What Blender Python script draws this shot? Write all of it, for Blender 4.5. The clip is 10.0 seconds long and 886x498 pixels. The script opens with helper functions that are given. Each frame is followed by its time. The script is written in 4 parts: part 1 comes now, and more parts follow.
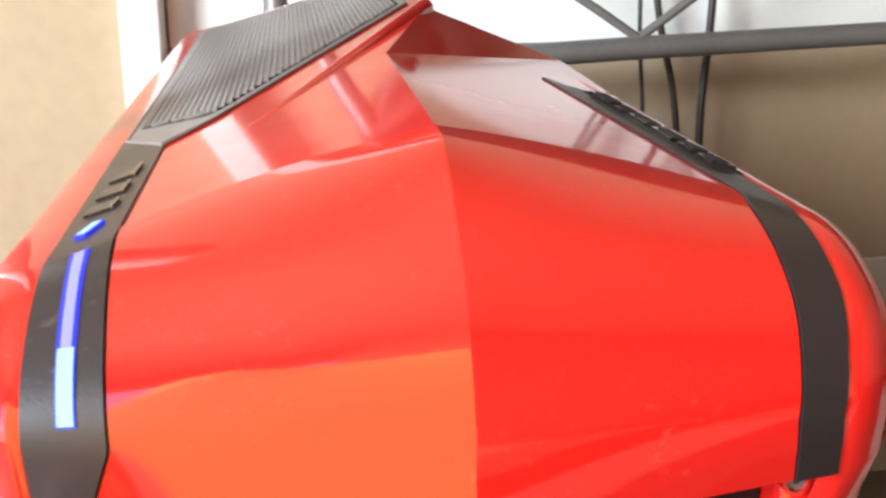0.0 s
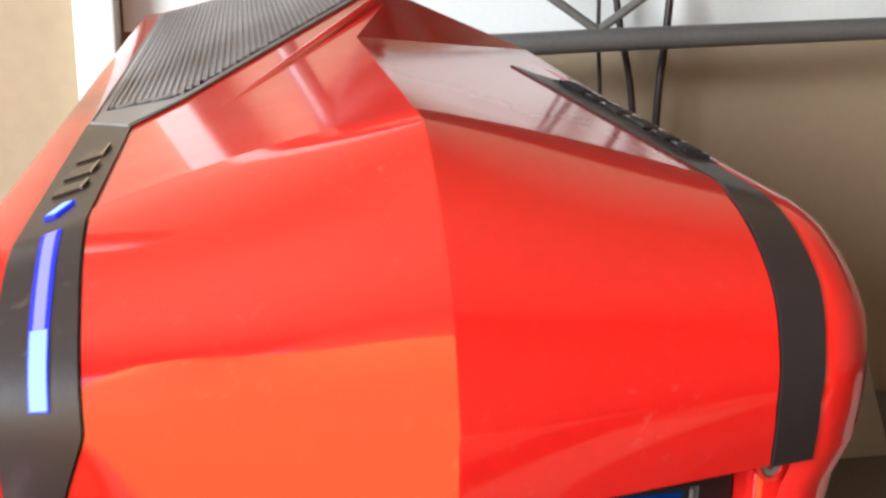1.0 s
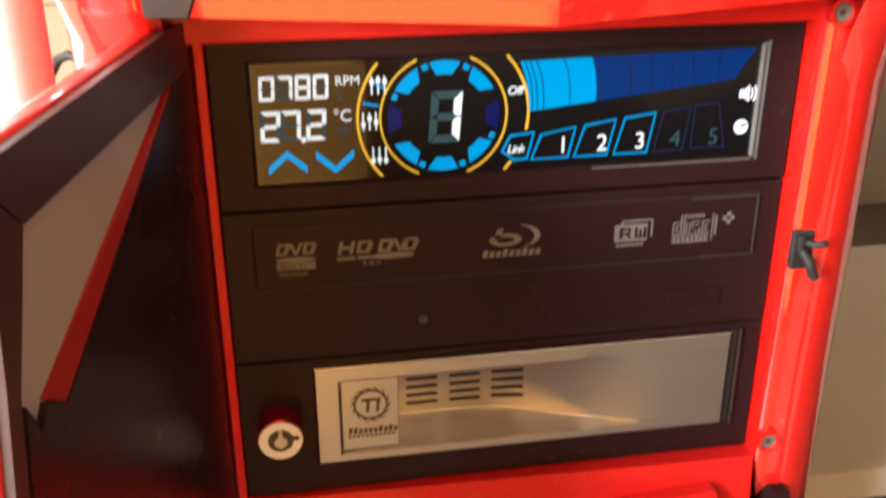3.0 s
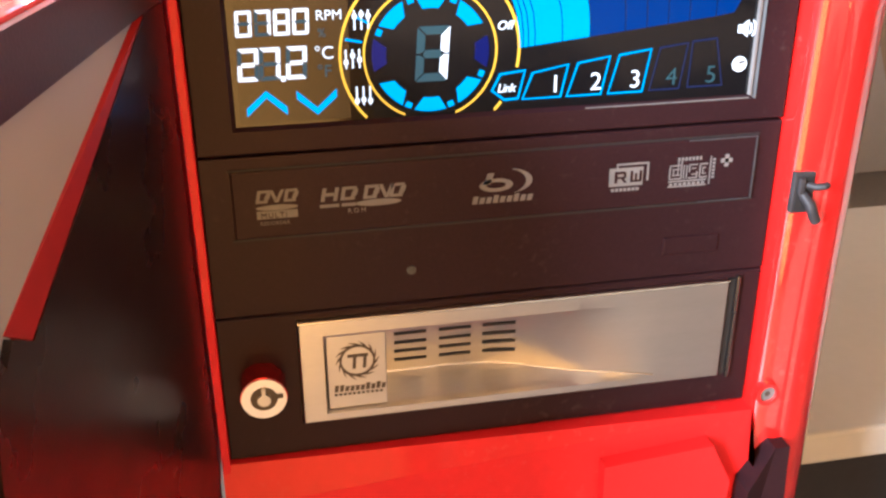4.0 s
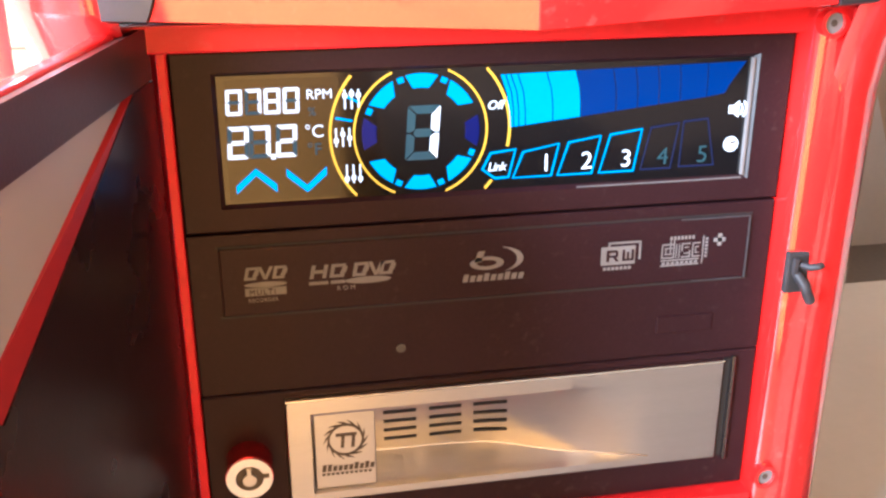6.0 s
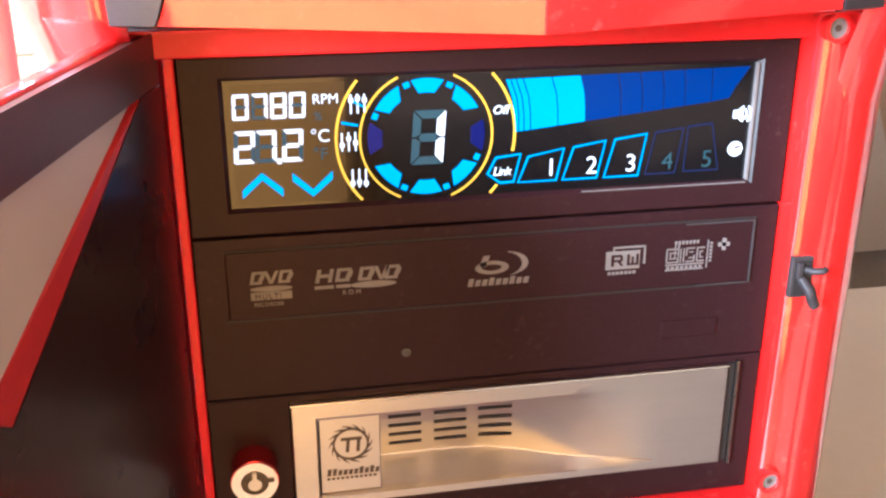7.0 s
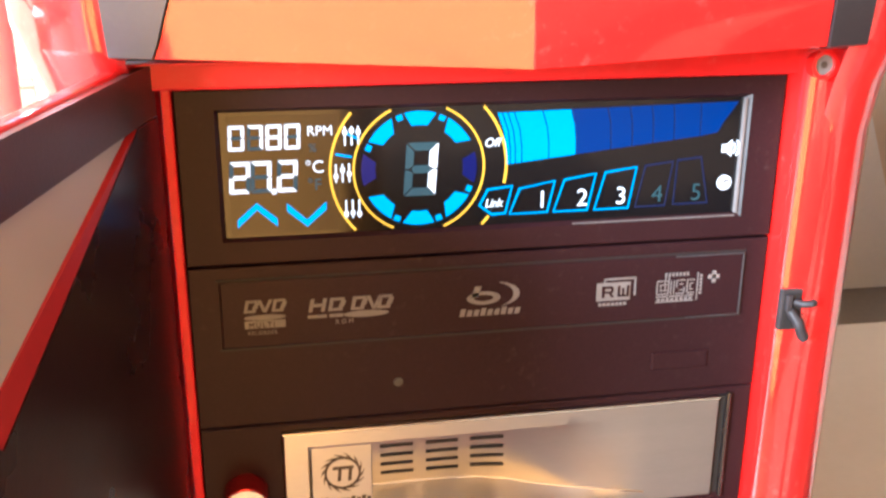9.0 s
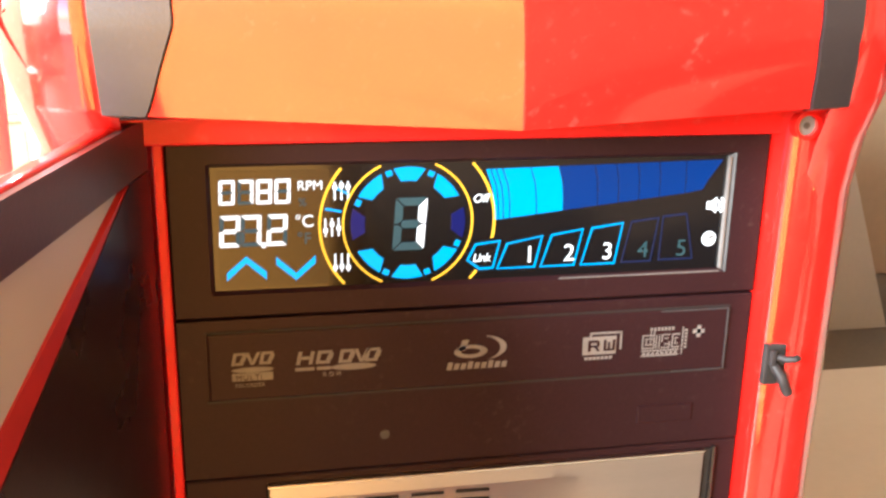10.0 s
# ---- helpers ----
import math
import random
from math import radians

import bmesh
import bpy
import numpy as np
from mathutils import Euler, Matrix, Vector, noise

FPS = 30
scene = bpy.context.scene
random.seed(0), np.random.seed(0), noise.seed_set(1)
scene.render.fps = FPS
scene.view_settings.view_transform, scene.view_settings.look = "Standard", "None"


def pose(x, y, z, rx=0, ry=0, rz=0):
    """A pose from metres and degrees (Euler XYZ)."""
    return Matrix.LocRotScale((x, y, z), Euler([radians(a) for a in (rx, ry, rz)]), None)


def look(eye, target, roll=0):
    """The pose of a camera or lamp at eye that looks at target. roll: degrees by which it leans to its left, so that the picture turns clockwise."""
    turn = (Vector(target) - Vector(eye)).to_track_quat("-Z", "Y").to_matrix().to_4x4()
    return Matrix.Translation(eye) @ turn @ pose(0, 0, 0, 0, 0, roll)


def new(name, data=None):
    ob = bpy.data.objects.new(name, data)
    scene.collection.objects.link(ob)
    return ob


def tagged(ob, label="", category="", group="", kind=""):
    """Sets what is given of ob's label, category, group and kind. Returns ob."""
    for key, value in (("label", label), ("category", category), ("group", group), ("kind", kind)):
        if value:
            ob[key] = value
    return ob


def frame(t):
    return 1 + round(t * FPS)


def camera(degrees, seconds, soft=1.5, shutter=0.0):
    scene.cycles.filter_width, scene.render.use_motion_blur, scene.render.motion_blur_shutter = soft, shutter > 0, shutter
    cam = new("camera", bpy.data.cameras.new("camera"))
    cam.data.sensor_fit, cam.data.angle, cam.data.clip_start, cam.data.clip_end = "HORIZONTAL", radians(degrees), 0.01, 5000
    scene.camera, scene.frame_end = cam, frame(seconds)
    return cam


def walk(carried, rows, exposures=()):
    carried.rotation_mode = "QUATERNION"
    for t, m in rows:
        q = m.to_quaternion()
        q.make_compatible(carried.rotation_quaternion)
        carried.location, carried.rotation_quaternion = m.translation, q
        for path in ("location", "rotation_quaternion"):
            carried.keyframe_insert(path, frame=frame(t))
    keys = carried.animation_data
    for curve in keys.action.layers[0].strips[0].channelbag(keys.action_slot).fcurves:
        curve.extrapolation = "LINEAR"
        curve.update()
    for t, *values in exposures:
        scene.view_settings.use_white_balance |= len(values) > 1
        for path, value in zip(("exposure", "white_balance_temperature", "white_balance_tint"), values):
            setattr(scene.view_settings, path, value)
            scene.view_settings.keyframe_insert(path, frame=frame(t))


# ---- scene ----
FOV = 47.33
PATH = [
    (0.0, -0.0312, -0.2060, 0.5368, 76.86, 0.52, -8.26),
    (0.5, -0.0332, -0.1969, 0.5328, 76.80, -0.64, -10.76),
    (1.0, -0.0372, -0.2033, 0.5347, 76.41, -0.58, -10.86),
    (1.4, -0.0585, -0.2199, 0.5324, 73.49, 0.15, -8.65),
    (1.5, -0.0642, -0.2227, 0.5277, 73.42, 0.10, -9.26),
    (1.8, -0.0635, -0.2318, 0.5228, 71.33, -0.69, -11.09),
    (2.0, -0.0636, -0.2380, 0.5180, 69.28, -0.93, -11.23),
    (2.2, -0.0637, -0.2437, 0.5076, 68.62, -1.40, -10.51),
    (2.5, -0.0630, -0.2443, 0.4945, 69.04, -0.76, -10.52),
    (3.0, -0.0587, -0.2330, 0.4811, 65.75, 0.10, -9.81),
    (3.2, -0.0596, -0.2290, 0.4793, 64.20, 0.17, -10.12),
    (4.3, -0.0603, -0.2252, 0.4659, 65.99, 0.20, -11.54),
    (4.5, -0.0596, -0.2243, 0.4691, 67.39, 0.27, -11.63),
    (5.0, -0.0558, -0.2244, 0.4707, 68.39, 0.35, -10.79),
    (5.5, -0.0553, -0.2241, 0.4701, 68.53, 0.07, -10.74),
    (7.0, -0.0569, -0.2248, 0.4693, 69.04, 0.06, -10.71),
    (7.5, -0.0572, -0.2246, 0.4689, 69.30, 0.08, -11.01),
    (8.0, -0.0566, -0.2247, 0.4701, 68.98, 0.08, -10.76),
    (8.5, -0.0575, -0.2246, 0.4685, 68.92, 0.09, -10.70),
    (9.0, -0.0550, -0.2284, 0.4694, 71.00, -0.23, -10.45),
    (9.5, -0.0586, -0.2276, 0.4723, 71.76, -0.92, -10.54),
    (10.0, -0.0561, -0.2284, 0.4747, 72.91, -1.00, -11.16),
]
EXPOSURES = [(0.0, 1.95, 5700, 4), (0.5, 1.78, 5700, 4), (1.0, 1.72, 5700, 4), (1.5, 1.65, 5900, 4), (1.8, 1.7, 6100, 4), (2.5, 2.15, 6200, 4), (3.2, 2.6, 6000, 4), (4.5, 3.4, 5050, 10), (7.5, 3.4, 5050, 10), (9.0, 3.4, 5300, 9), (10.0, 3.45, 6100, 6)]
cam = camera(FOV, 10.0, soft=2.5, shutter=0.5)
walk(cam, [(t, pose(x, y, z, rx, ry, rz)) for t, x, y, z, rx, ry, rz in PATH], EXPOSURES)

# ---- light ----
world = bpy.data.worlds.new("sky")
scene.world = world
world.use_nodes = True
wn = world.node_tree.nodes
sky = wn.new("ShaderNodeTexSky")
sky.sky_type, sky.sun_disc = "NISHITA", False
sky.sun_elevation, sky.sun_rotation = radians(35.4), radians(-59.5)
wn["Background"].inputs[1].default_value = 0.15
world.node_tree.links.new(sky.outputs[0], wn["Background"].inputs[0])


def area_lamp(name, eye, target, width, height, power, colour):
    data = bpy.data.lights.new(name, "AREA")
    data.shape, data.size, data.size_y, data.energy, data.color = "RECTANGLE", width, height, power, colour
    ob = new(name, data)
    ob.matrix_world = look(eye, target)
    return ob


# daylight in the opening of the window in the wall on the left
area_lamp("window_light", (-1.57, -1.0, 0.98), (-0.2, -0.45, 0.72), 0.85, 0.72, 32, (1.0, 0.97, 0.93))
sun = bpy.data.lights.new("sun", "SUN")
sun.energy, sun.angle, sun.color = 5.0, radians(0.6), (1.0, 0.86, 0.66)
new("sun", sun).matrix_world = look((-1.7, 1.0, 1.4), (0, 0, 0))


# ---- materials ----
def material(name, colour, rough=0.5, metal=0.0, coat=0.0, grain=0.0, grain_size=200.0, blotch=0.0, blotch_size=12.0,
             bump=0.0, rough_var=0.0, dust=0.0, stretch=(1, 1, 1), emit=0.0, emit_colour=None, specular=0.5):
    m = bpy.data.materials.new(name)
    m.use_nodes = True
    nt = m.node_tree
    b = nt.nodes["Principled BSDF"]
    b.inputs["Roughness"].default_value, b.inputs["Metallic"].default_value = rough, metal
    b.inputs["Coat Weight"].default_value, b.inputs["Coat Roughness"].default_value, b.inputs["Coat IOR"].default_value = coat, 0.07, 2.0
    b.inputs["Specular IOR Level"].default_value = specular
    b.inputs["Base Color"].default_value = (*colour, 1)
    if emit:
        b.inputs["Emission Color"].default_value = (*(emit_colour or colour), 1)
        b.inputs["Emission Strength"].default_value = emit
    tc = nt.nodes.new("ShaderNodeTexCoord")
    mp = nt.nodes.new("ShaderNodeMapping")
    mp.inputs["Scale"].default_value = stretch
    nt.links.new(tc.outputs["Object"], mp.inputs["Vector"])

    def noise_node(size, detail=4):
        n = nt.nodes.new("ShaderNodeTexNoise")
        n.inputs["Scale"].default_value, n.inputs["Detail"].default_value = size, detail
        nt.links.new(mp.outputs[0], n.inputs["Vector"])
        return n

    def ramp(source, lo, hi, out_lo, out_hi):
        r = nt.nodes.new("ShaderNodeMapRange")
        for k, v in zip(("From Min", "From Max", "To Min", "To Max"), (lo, hi, out_lo, out_hi)):
            r.inputs[k].default_value = v
        nt.links.new(source, r.inputs["Value"])
        return r.outputs[0]

    last = None
    if grain or blotch:
        fine, wide = noise_node(grain_size), noise_node(blotch_size, 3)
        mixer = nt.nodes.new("ShaderNodeMath")
        mixer.operation = "MULTIPLY"
        nt.links.new(ramp(fine.outputs[0], 0.3, 0.7, 1 - grain, 1 + grain), mixer.inputs[0])
        nt.links.new(ramp(wide.outputs[0], 0.3, 0.7, 1 - blotch, 1 + blotch), mixer.inputs[1])
        hsv = nt.nodes.new("ShaderNodeHueSaturation")
        hsv.inputs["Color"].default_value = (*colour, 1)
        nt.links.new(mixer.outputs[0], hsv.inputs["Value"])
        last = hsv.outputs[0]
        nt.links.new(last, b.inputs["Base Color"])
    if dust:
        specks = noise_node(420, 2)
        patch = noise_node(28, 3)
        mul = nt.nodes.new("ShaderNodeMath")
        mul.operation = "MULTIPLY"
        nt.links.new(ramp(specks.outputs[0], 0.6, 0.78, 0, dust), mul.inputs[0])
        nt.links.new(ramp(patch.outputs[0], 0.45, 0.65, 0.1, 1), mul.inputs[1])
        mix = nt.nodes.new("ShaderNodeMixRGB")
        mix.inputs[1].default_value, mix.inputs[2].default_value = (*colour, 1), (0.6, 0.5, 0.42, 1)
        if last:
            nt.links.new(last, mix.inputs[1])
        nt.links.new(mul.outputs[0], mix.inputs[0])
        nt.links.new(mix.outputs[0], b.inputs["Base Color"])
    if rough_var:
        n = noise_node(35, 5)
        nt.links.new(ramp(n.outputs[0], 0.35, 0.7, rough, rough + rough_var), b.inputs["Roughness"])
    if bump:
        n = noise_node(grain_size * 1.7, 3)
        bp = nt.nodes.new("ShaderNodeBump")
        bp.inputs["Strength"].default_value, bp.inputs["Distance"].default_value = bump, 0.0004
        nt.links.new(n.outputs[0], bp.inputs["Height"])
        nt.links.new(bp.outputs[0], b.inputs["Normal"])
    return m


RED = material("red_plastic", (0.60, 0.009, 0.006), 0.3, coat=1.0, grain=0.03, grain_size=300, blotch=0.04, rough_var=0.1, dust=0.08, specular=0.15)
RED_SATIN = material("red_satin_plastic", (0.55, 0.012, 0.011), 0.36, coat=0.05, grain=0.04, blotch=0.06, rough_var=0.12, dust=0.06, specular=0.12)
DEEP_RED = material("deep_red_plastic", (0.33, 0.014, 0.012), 0.42, grain=0.06, blotch=0.1, specular=0.3)
STRIP = material("charcoal_plastic", (0.018, 0.014, 0.015), 0.32, grain=0.08, blotch=0.08, grain_size=900, bump=0.12, dust=0.1, specular=0.9)
BLACK = material("black_plastic", (0.019, 0.0072, 0.0088), 0.38, grain=0.12, blotch=0.14, grain_size=1200, bump=0.15, dust=0.03, specular=0.12)
BLACK_EDGE = material("worn_black_plastic", (0.03, 0.026, 0.027), 0.5, grain=0.3, blotch=0.3, bump=0.3, specular=0.2)
GLOSS_BLACK = material("gloss_black_plastic", (0.014, 0.011, 0.0105), 0.24, coat=0.3, blotch=0.1, rough_var=0.08)
GREY_LINING = material("satin_grey_lining", (0.42, 0.43, 0.43), 0.34, blotch=0.1, rough_var=0.1)
SCREEN = material("screen_glass", (0.004, 0.004, 0.005), 0.08, coat=0.0, blotch=0.1)
SCREEN_REFLECTION = material("brown_screen_reflection", (0.012, 0.007, 0.004), 0.25, blotch=0.1)
STEEL = material("brushed_steel", (0.47, 0.46, 0.47), 0.3, 1.0, grain=0.025, blotch=0.03, grain_size=300, stretch=(1, 1, 12), rough_var=0.04)
STEEL_BRIGHT = material("bright_steel_and_glint", (0.8, 0.76, 0.7), 0.18, 1.0, grain=0.03)
ZINC = material("dull_zinc", (0.2, 0.2, 0.205), 0.45, 0.5, grain=0.08, blotch=0.1)
CHROME = material("chrome", (0.7, 0.68, 0.66), 0.12, 1.0, grain=0.03)
PRINT = material("grey_print", (0.135, 0.126, 0.122), 0.6, grain=0.1)
PAD_BLACK = material("satin_black_pad", (0.0165, 0.0084, 0.009), 0.25, grain=0.1, blotch=0.15, grain_size=900, bump=0.06, rough_var=0.1, specular=0.4)
EDGE_GREY = material("worn_grey_edge", (0.035, 0.035, 0.038), 0.4, grain=0.2, blotch=0.3, blotch_size=60)
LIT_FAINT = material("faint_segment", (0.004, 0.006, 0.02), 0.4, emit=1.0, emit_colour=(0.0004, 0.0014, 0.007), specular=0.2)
RIM_BROWN = material("brown_black_plastic", (0.055, 0.026, 0.022), 0.38, grain=0.08, blotch=0.12, grain_size=900, bump=0.12)
DARK_PRINT = material("dark_print", (0.05, 0.035, 0.025), 0.5, grain=0.1)
VENT_BLACK = material("vent_grey_black", (0.2, 0.185, 0.18), 0.32, grain=0.1, blotch=0.1)
HOLE = material("dark_hollow", (0.006, 0.005, 0.005), 0.7, grain=0.1)
LIT_WHITE = material("lit_white", (0.3, 0.32, 0.34), 0.5, emit=1.0, emit_colour=(0.14, 0.15, 0.16), specular=0.2)
LIT_CYAN = material("lit_cyan", (0.0, 0.05, 0.1), 0.4, emit=1.0, emit_colour=(0.0, 0.057, 0.13), specular=0.2)
LIT_BLUE = material("lit_blue", (0.0, 0.006, 0.03), 0.3, emit=1.0, emit_colour=(0.0, 0.0042, 0.027), specular=0.2)
LIT_DEEP = material("lit_deep_blue", (0.0, 0.002, 0.02), 0.3, emit=1.0, emit_colour=(0.0, 0.0006, 0.014), specular=0.2)
LIT_YELLOW = material("lit_yellow", (0.3, 0.17, 0.01), 0.5, emit=1.0, emit_colour=(0.13, 0.072, 0.006), specular=0.2)
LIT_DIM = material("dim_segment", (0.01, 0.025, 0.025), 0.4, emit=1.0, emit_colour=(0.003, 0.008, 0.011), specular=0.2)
LED_BLUE = material("blue_led", (0.08, 0.1, 0.3), 0.4, emit=1.0, emit_colour=(0.16, 0.23, 0.36), specular=0.2)
LED_VIOLET = material("violet_led", (0.06, 0.05, 0.2), 0.4, emit=1.0, emit_colour=(0.13, 0.12, 0.29), specular=0.2)
LED_HALO = material("blue_led_glow", (0.01, 0.01, 0.2), 0.4, emit=1.0, emit_colour=(0.008, 0.012, 0.28))
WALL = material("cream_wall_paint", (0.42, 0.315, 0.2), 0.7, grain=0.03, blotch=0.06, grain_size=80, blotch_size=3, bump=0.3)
# dimness of the unseen walls put into their colour, for the right hood's reflection
DIM_WALL = material("dim_tan_wall", (0.17, 0.115, 0.07), 0.7, grain=0.04, blotch=0.08, grain_size=80, blotch_size=3, bump=0.3)
CEILING = material("tan_ceiling_paint", (0.48, 0.33, 0.2), 0.7, grain=0.04, blotch=0.08, grain_size=80, blotch_size=3, bump=0.3)
PALE_GROUND = material("pale_mirrored_ground", (0.42, 0.41, 0.39), 0.8, grain=0.1, blotch=0.12, grain_size=20, blotch_size=1.5, bump=0.2)
MIRRORED_MAT = material("mirrored_floor_mat", (0.085, 0.069, 0.056), 0.85, grain=0.08, blotch=0.06, grain_size=150, bump=0.5)
OCHRE_REFLECTOR = material("ochre_reflector", (0.72, 0.38, 0.095), 0.8, grain=0.05, blotch=0.08, grain_size=120, blotch_size=4, bump=0.4)
TAN = material("tan_board", (0.36, 0.265, 0.155), 0.65, grain=0.05, blotch=0.08, grain_size=60, blotch_size=4, bump=0.2)
WHITE_PAINT = material("white_paint", (0.82, 0.8, 0.76), 0.45, grain=0.02, blotch=0.03)
FLOOR = material("brown_floor", (0.075, 0.05, 0.034), 0.45, grain=0.2, blotch=0.2, grain_size=40, blotch_size=5, bump=0.3)
GREY_TUBE = material("grey_painted_tube", (0.2, 0.185, 0.17), 0.38, 0.3, grain=0.06, blotch=0.08)
CABLE = material("dark_cable", (0.025, 0.015, 0.012), 0.5, grain=0.1)
CABINET_BLACK = material("black_cabinet", (0.014, 0.013, 0.013), 0.5, grain=0.15, blotch=0.1)
WHITE_BOARD = material("white_laminate", (0.44, 0.43, 0.39), 0.45, grain=0.02, blotch=0.03)
GREY_SHELF = material("grey_brown_shelf", (0.13, 0.11, 0.085), 0.5, grain=0.08, blotch=0.1)
POLE_WHITE = material("white_gloss_tube", (0.82, 0.8, 0.77), 0.3, coat=0.3, blotch=0.02)


# ---- building helpers ----
def mesh_from(name, bm, mat, smooth=False):
    bmesh.ops.recalc_face_normals(bm, faces=bm.faces)
    me = bpy.data.meshes.new(name)
    bm.to_mesh(me)
    bm.free()
    me.materials.append(mat)
    if smooth:
        for p in me.polygons:
            p.use_smooth = True
        me.set_sharp_from_angle(angle=radians(48))
    return me


def part(name, bm, mat, parent, label="", smooth=False):
    ob = new(name, mesh_from(name, bm, mat, smooth))
    ob.parent = parent
    if parent is not None:
        ob.matrix_parent_inverse = parent.matrix_world.inverted() if parent.parent is None else Matrix()
    if label:
        tagged(ob, label)
    return ob


def thing(name, at, label, category, group="", kind=""):
    ob = new(name)
    ob.empty_display_size = 0.02
    ob.location = at
    bpy.context.view_layer.update()
    return tagged(ob, label, category, group, kind)


def sub(name, bm, mat, parent, label="", smooth=False):
    """A piece under a part."""
    ob = new(name, mesh_from(name, bm, mat, smooth))
    ob.parent = parent
    bpy.context.view_layer.update()
    ob.matrix_parent_inverse = parent.matrix_world.inverted()
    if label:
        tagged(ob, label)
    return ob


def box(x0, x1, y0, y1, z0, z1, bevel=0.0, bm=None):
    bm = bm or bmesh.new()
    m = Matrix.Translation(((x0 + x1) / 2, (y0 + y1) / 2, (z0 + z1) / 2)) @ Matrix.Diagonal((x1 - x0, y1 - y0, z1 - z0, 1))
    made = bmesh.ops.create_cube(bm, size=1, matrix=m)
    if bevel:
        edges = list({e for v in made["verts"] for e in v.link_edges})
        bmesh.ops.bevel(bm, geom=edges, offset=bevel, segments=2, affect="EDGES", profile=0.5)
    return bm


def prism(points, depth, bm=None):
    """Closed outline of 3D points, extruded along the vector depth."""
    bm = bm or bmesh.new()
    depth = Vector(depth)
    a = [bm.verts.new(p) for p in points]
    b = [bm.verts.new(Vector(p) + depth) for p in points]
    bm.faces.new(a)
    bm.faces.new(b[::-1])
    for i in range(len(a)):
        j = (i + 1) % len(a)
        bm.faces.new((a[i], b[i], b[j], a[j]))
    return bm


def plate(points, y, thick=0.0003, bm=None):
    """Outline of (x, z) in millimetres, standing at depth y and facing the front."""
    return prism([(x / 1000, y, z / 1000) for x, z in points], (0, thick, 0), bm)


def ring_band(cx, cz, r0, r1, a0, a1, y, n=24, bm=None, thick=0.0003):
    out = [(cx + r1 * math.cos(radians(a0 + (a1 - a0) * i / n)), cz + r1 * math.sin(radians(a0 + (a1 - a0) * i / n))) for i in range(n + 1)]
    inn = [(cx + r0 * math.cos(radians(a0 + (a1 - a0) * i / n)), cz + r0 * math.sin(radians(a0 + (a1 - a0) * i / n))) for i in range(n + 1)]
    return plate(out + inn[::-1], y, thick, bm)


def tube(points, radius, sides=10, bm=None):
    bm = bm or bmesh.new()
    radii = radius if isinstance(radius, list) else [radius] * len(points)
    pts = [Vector(p) for p in points]
    rings = []
    for i, p in enumerate(pts):
        d = (pts[min(i + 1, len(pts) - 1)] - pts[max(i - 1, 0)]).normalized()
        u = d.orthogonal().normalized() if not rings else (last_u - d * last_u.dot(d)).normalized()
        last_u, v = u, d.cross(u)
        rings.append([bm.verts.new(p + radii[i] * (math.cos(2 * math.pi * k / sides) * u + math.sin(2 * math.pi * k / sides) * v)) for k in range(sides)])
    for r, s in zip(rings, rings[1:]):
        for k in range(sides):
            bm.faces.new((r[k], r[(k + 1) % sides], s[(k + 1) % sides], s[k]))
    bm.faces.new(rings[0])
    bm.faces.new(rings[-1][::-1])
    return bm


def sheet(rows, bm=None):
    """A grid of points joined into quads."""
    bm = bm or bmesh.new()
    vs = [[bm.verts.new(p) for p in row] for row in rows]
    for a, b in zip(vs, vs[1:]):
        for i in range(len(a) - 1):
            bm.faces.new((a[i], a[i + 1], b[i + 1], b[i]))
    return bm


def thicken(bm, depth):
    """Gives an open sheet a rim that runs back from its outer edges."""
    rim = [e for e in bm.edges if e.is_boundary]
    made = bmesh.ops.extrude_edge_only(bm, edges=rim)["geom"]
    bmesh.ops.translate(bm, vec=Vector(depth), verts=[g for g in made if isinstance(g, bmesh.types.BMVert)])
    return bm


def disc(cx, cz, y0, y1, r, n=24, bm=None, r_in=0.0):
    """A short cylinder or ring whose axis runs front to back; millimetres for cx, cz, r."""
    if r_in:
        bm = bm or bmesh.new()
        rings = []
        for rr, yy in ((r_in, y1), (r_in, y0), (r, y0), (r, y1)):
            rings.append([bm.verts.new(((cx + rr * math.cos(2 * math.pi * k / n)) / 1000, yy, (cz + rr * math.sin(2 * math.pi * k / n)) / 1000)) for k in range(n)])
        for a, b in zip(rings, rings[1:] + rings[:1]):
            for k in range(n):
                bm.faces.new((a[k], a[(k + 1) % n], b[(k + 1) % n], b[k]))
        return bm
    return plate([(cx + r * math.cos(2 * math.pi * k / n), cz + r * math.sin(2 * math.pi * k / n)) for k in range(n)], y0, y1 - y0, bm)


def lettering(text, size, x, z, y, mat, parent, shear=0.0, spread=1.0, maker=None, name="lettering", bold=0.0):
    """Text that faces the front; size, x, z in millimetres, x and z of its lower left corner."""
    cu = bpy.data.curves.new(name, "FONT")
    cu.body, cu.size, cu.shear, cu.extrude, cu.space_character, cu.offset = text, size / 1000, shear, 0.0001, spread, bold / 1000
    tmp = new(name, cu)
    bpy.context.view_layer.update()
    me = bpy.data.meshes.new_from_object(tmp.evaluated_get(bpy.context.evaluated_depsgraph_get()))
    bpy.data.objects.remove(tmp)
    me.transform(Matrix.Translation((x / 1000, y, z / 1000)) @ Matrix.Rotation(radians(90), 4, "X"))
    me.materials.clear()
    me.materials.append(mat)
    ob = new(name, me)
    ob.parent = parent
    bpy.context.view_layer.update()
    ob.matrix_parent_inverse = parent.matrix_world.inverted()
    return ob


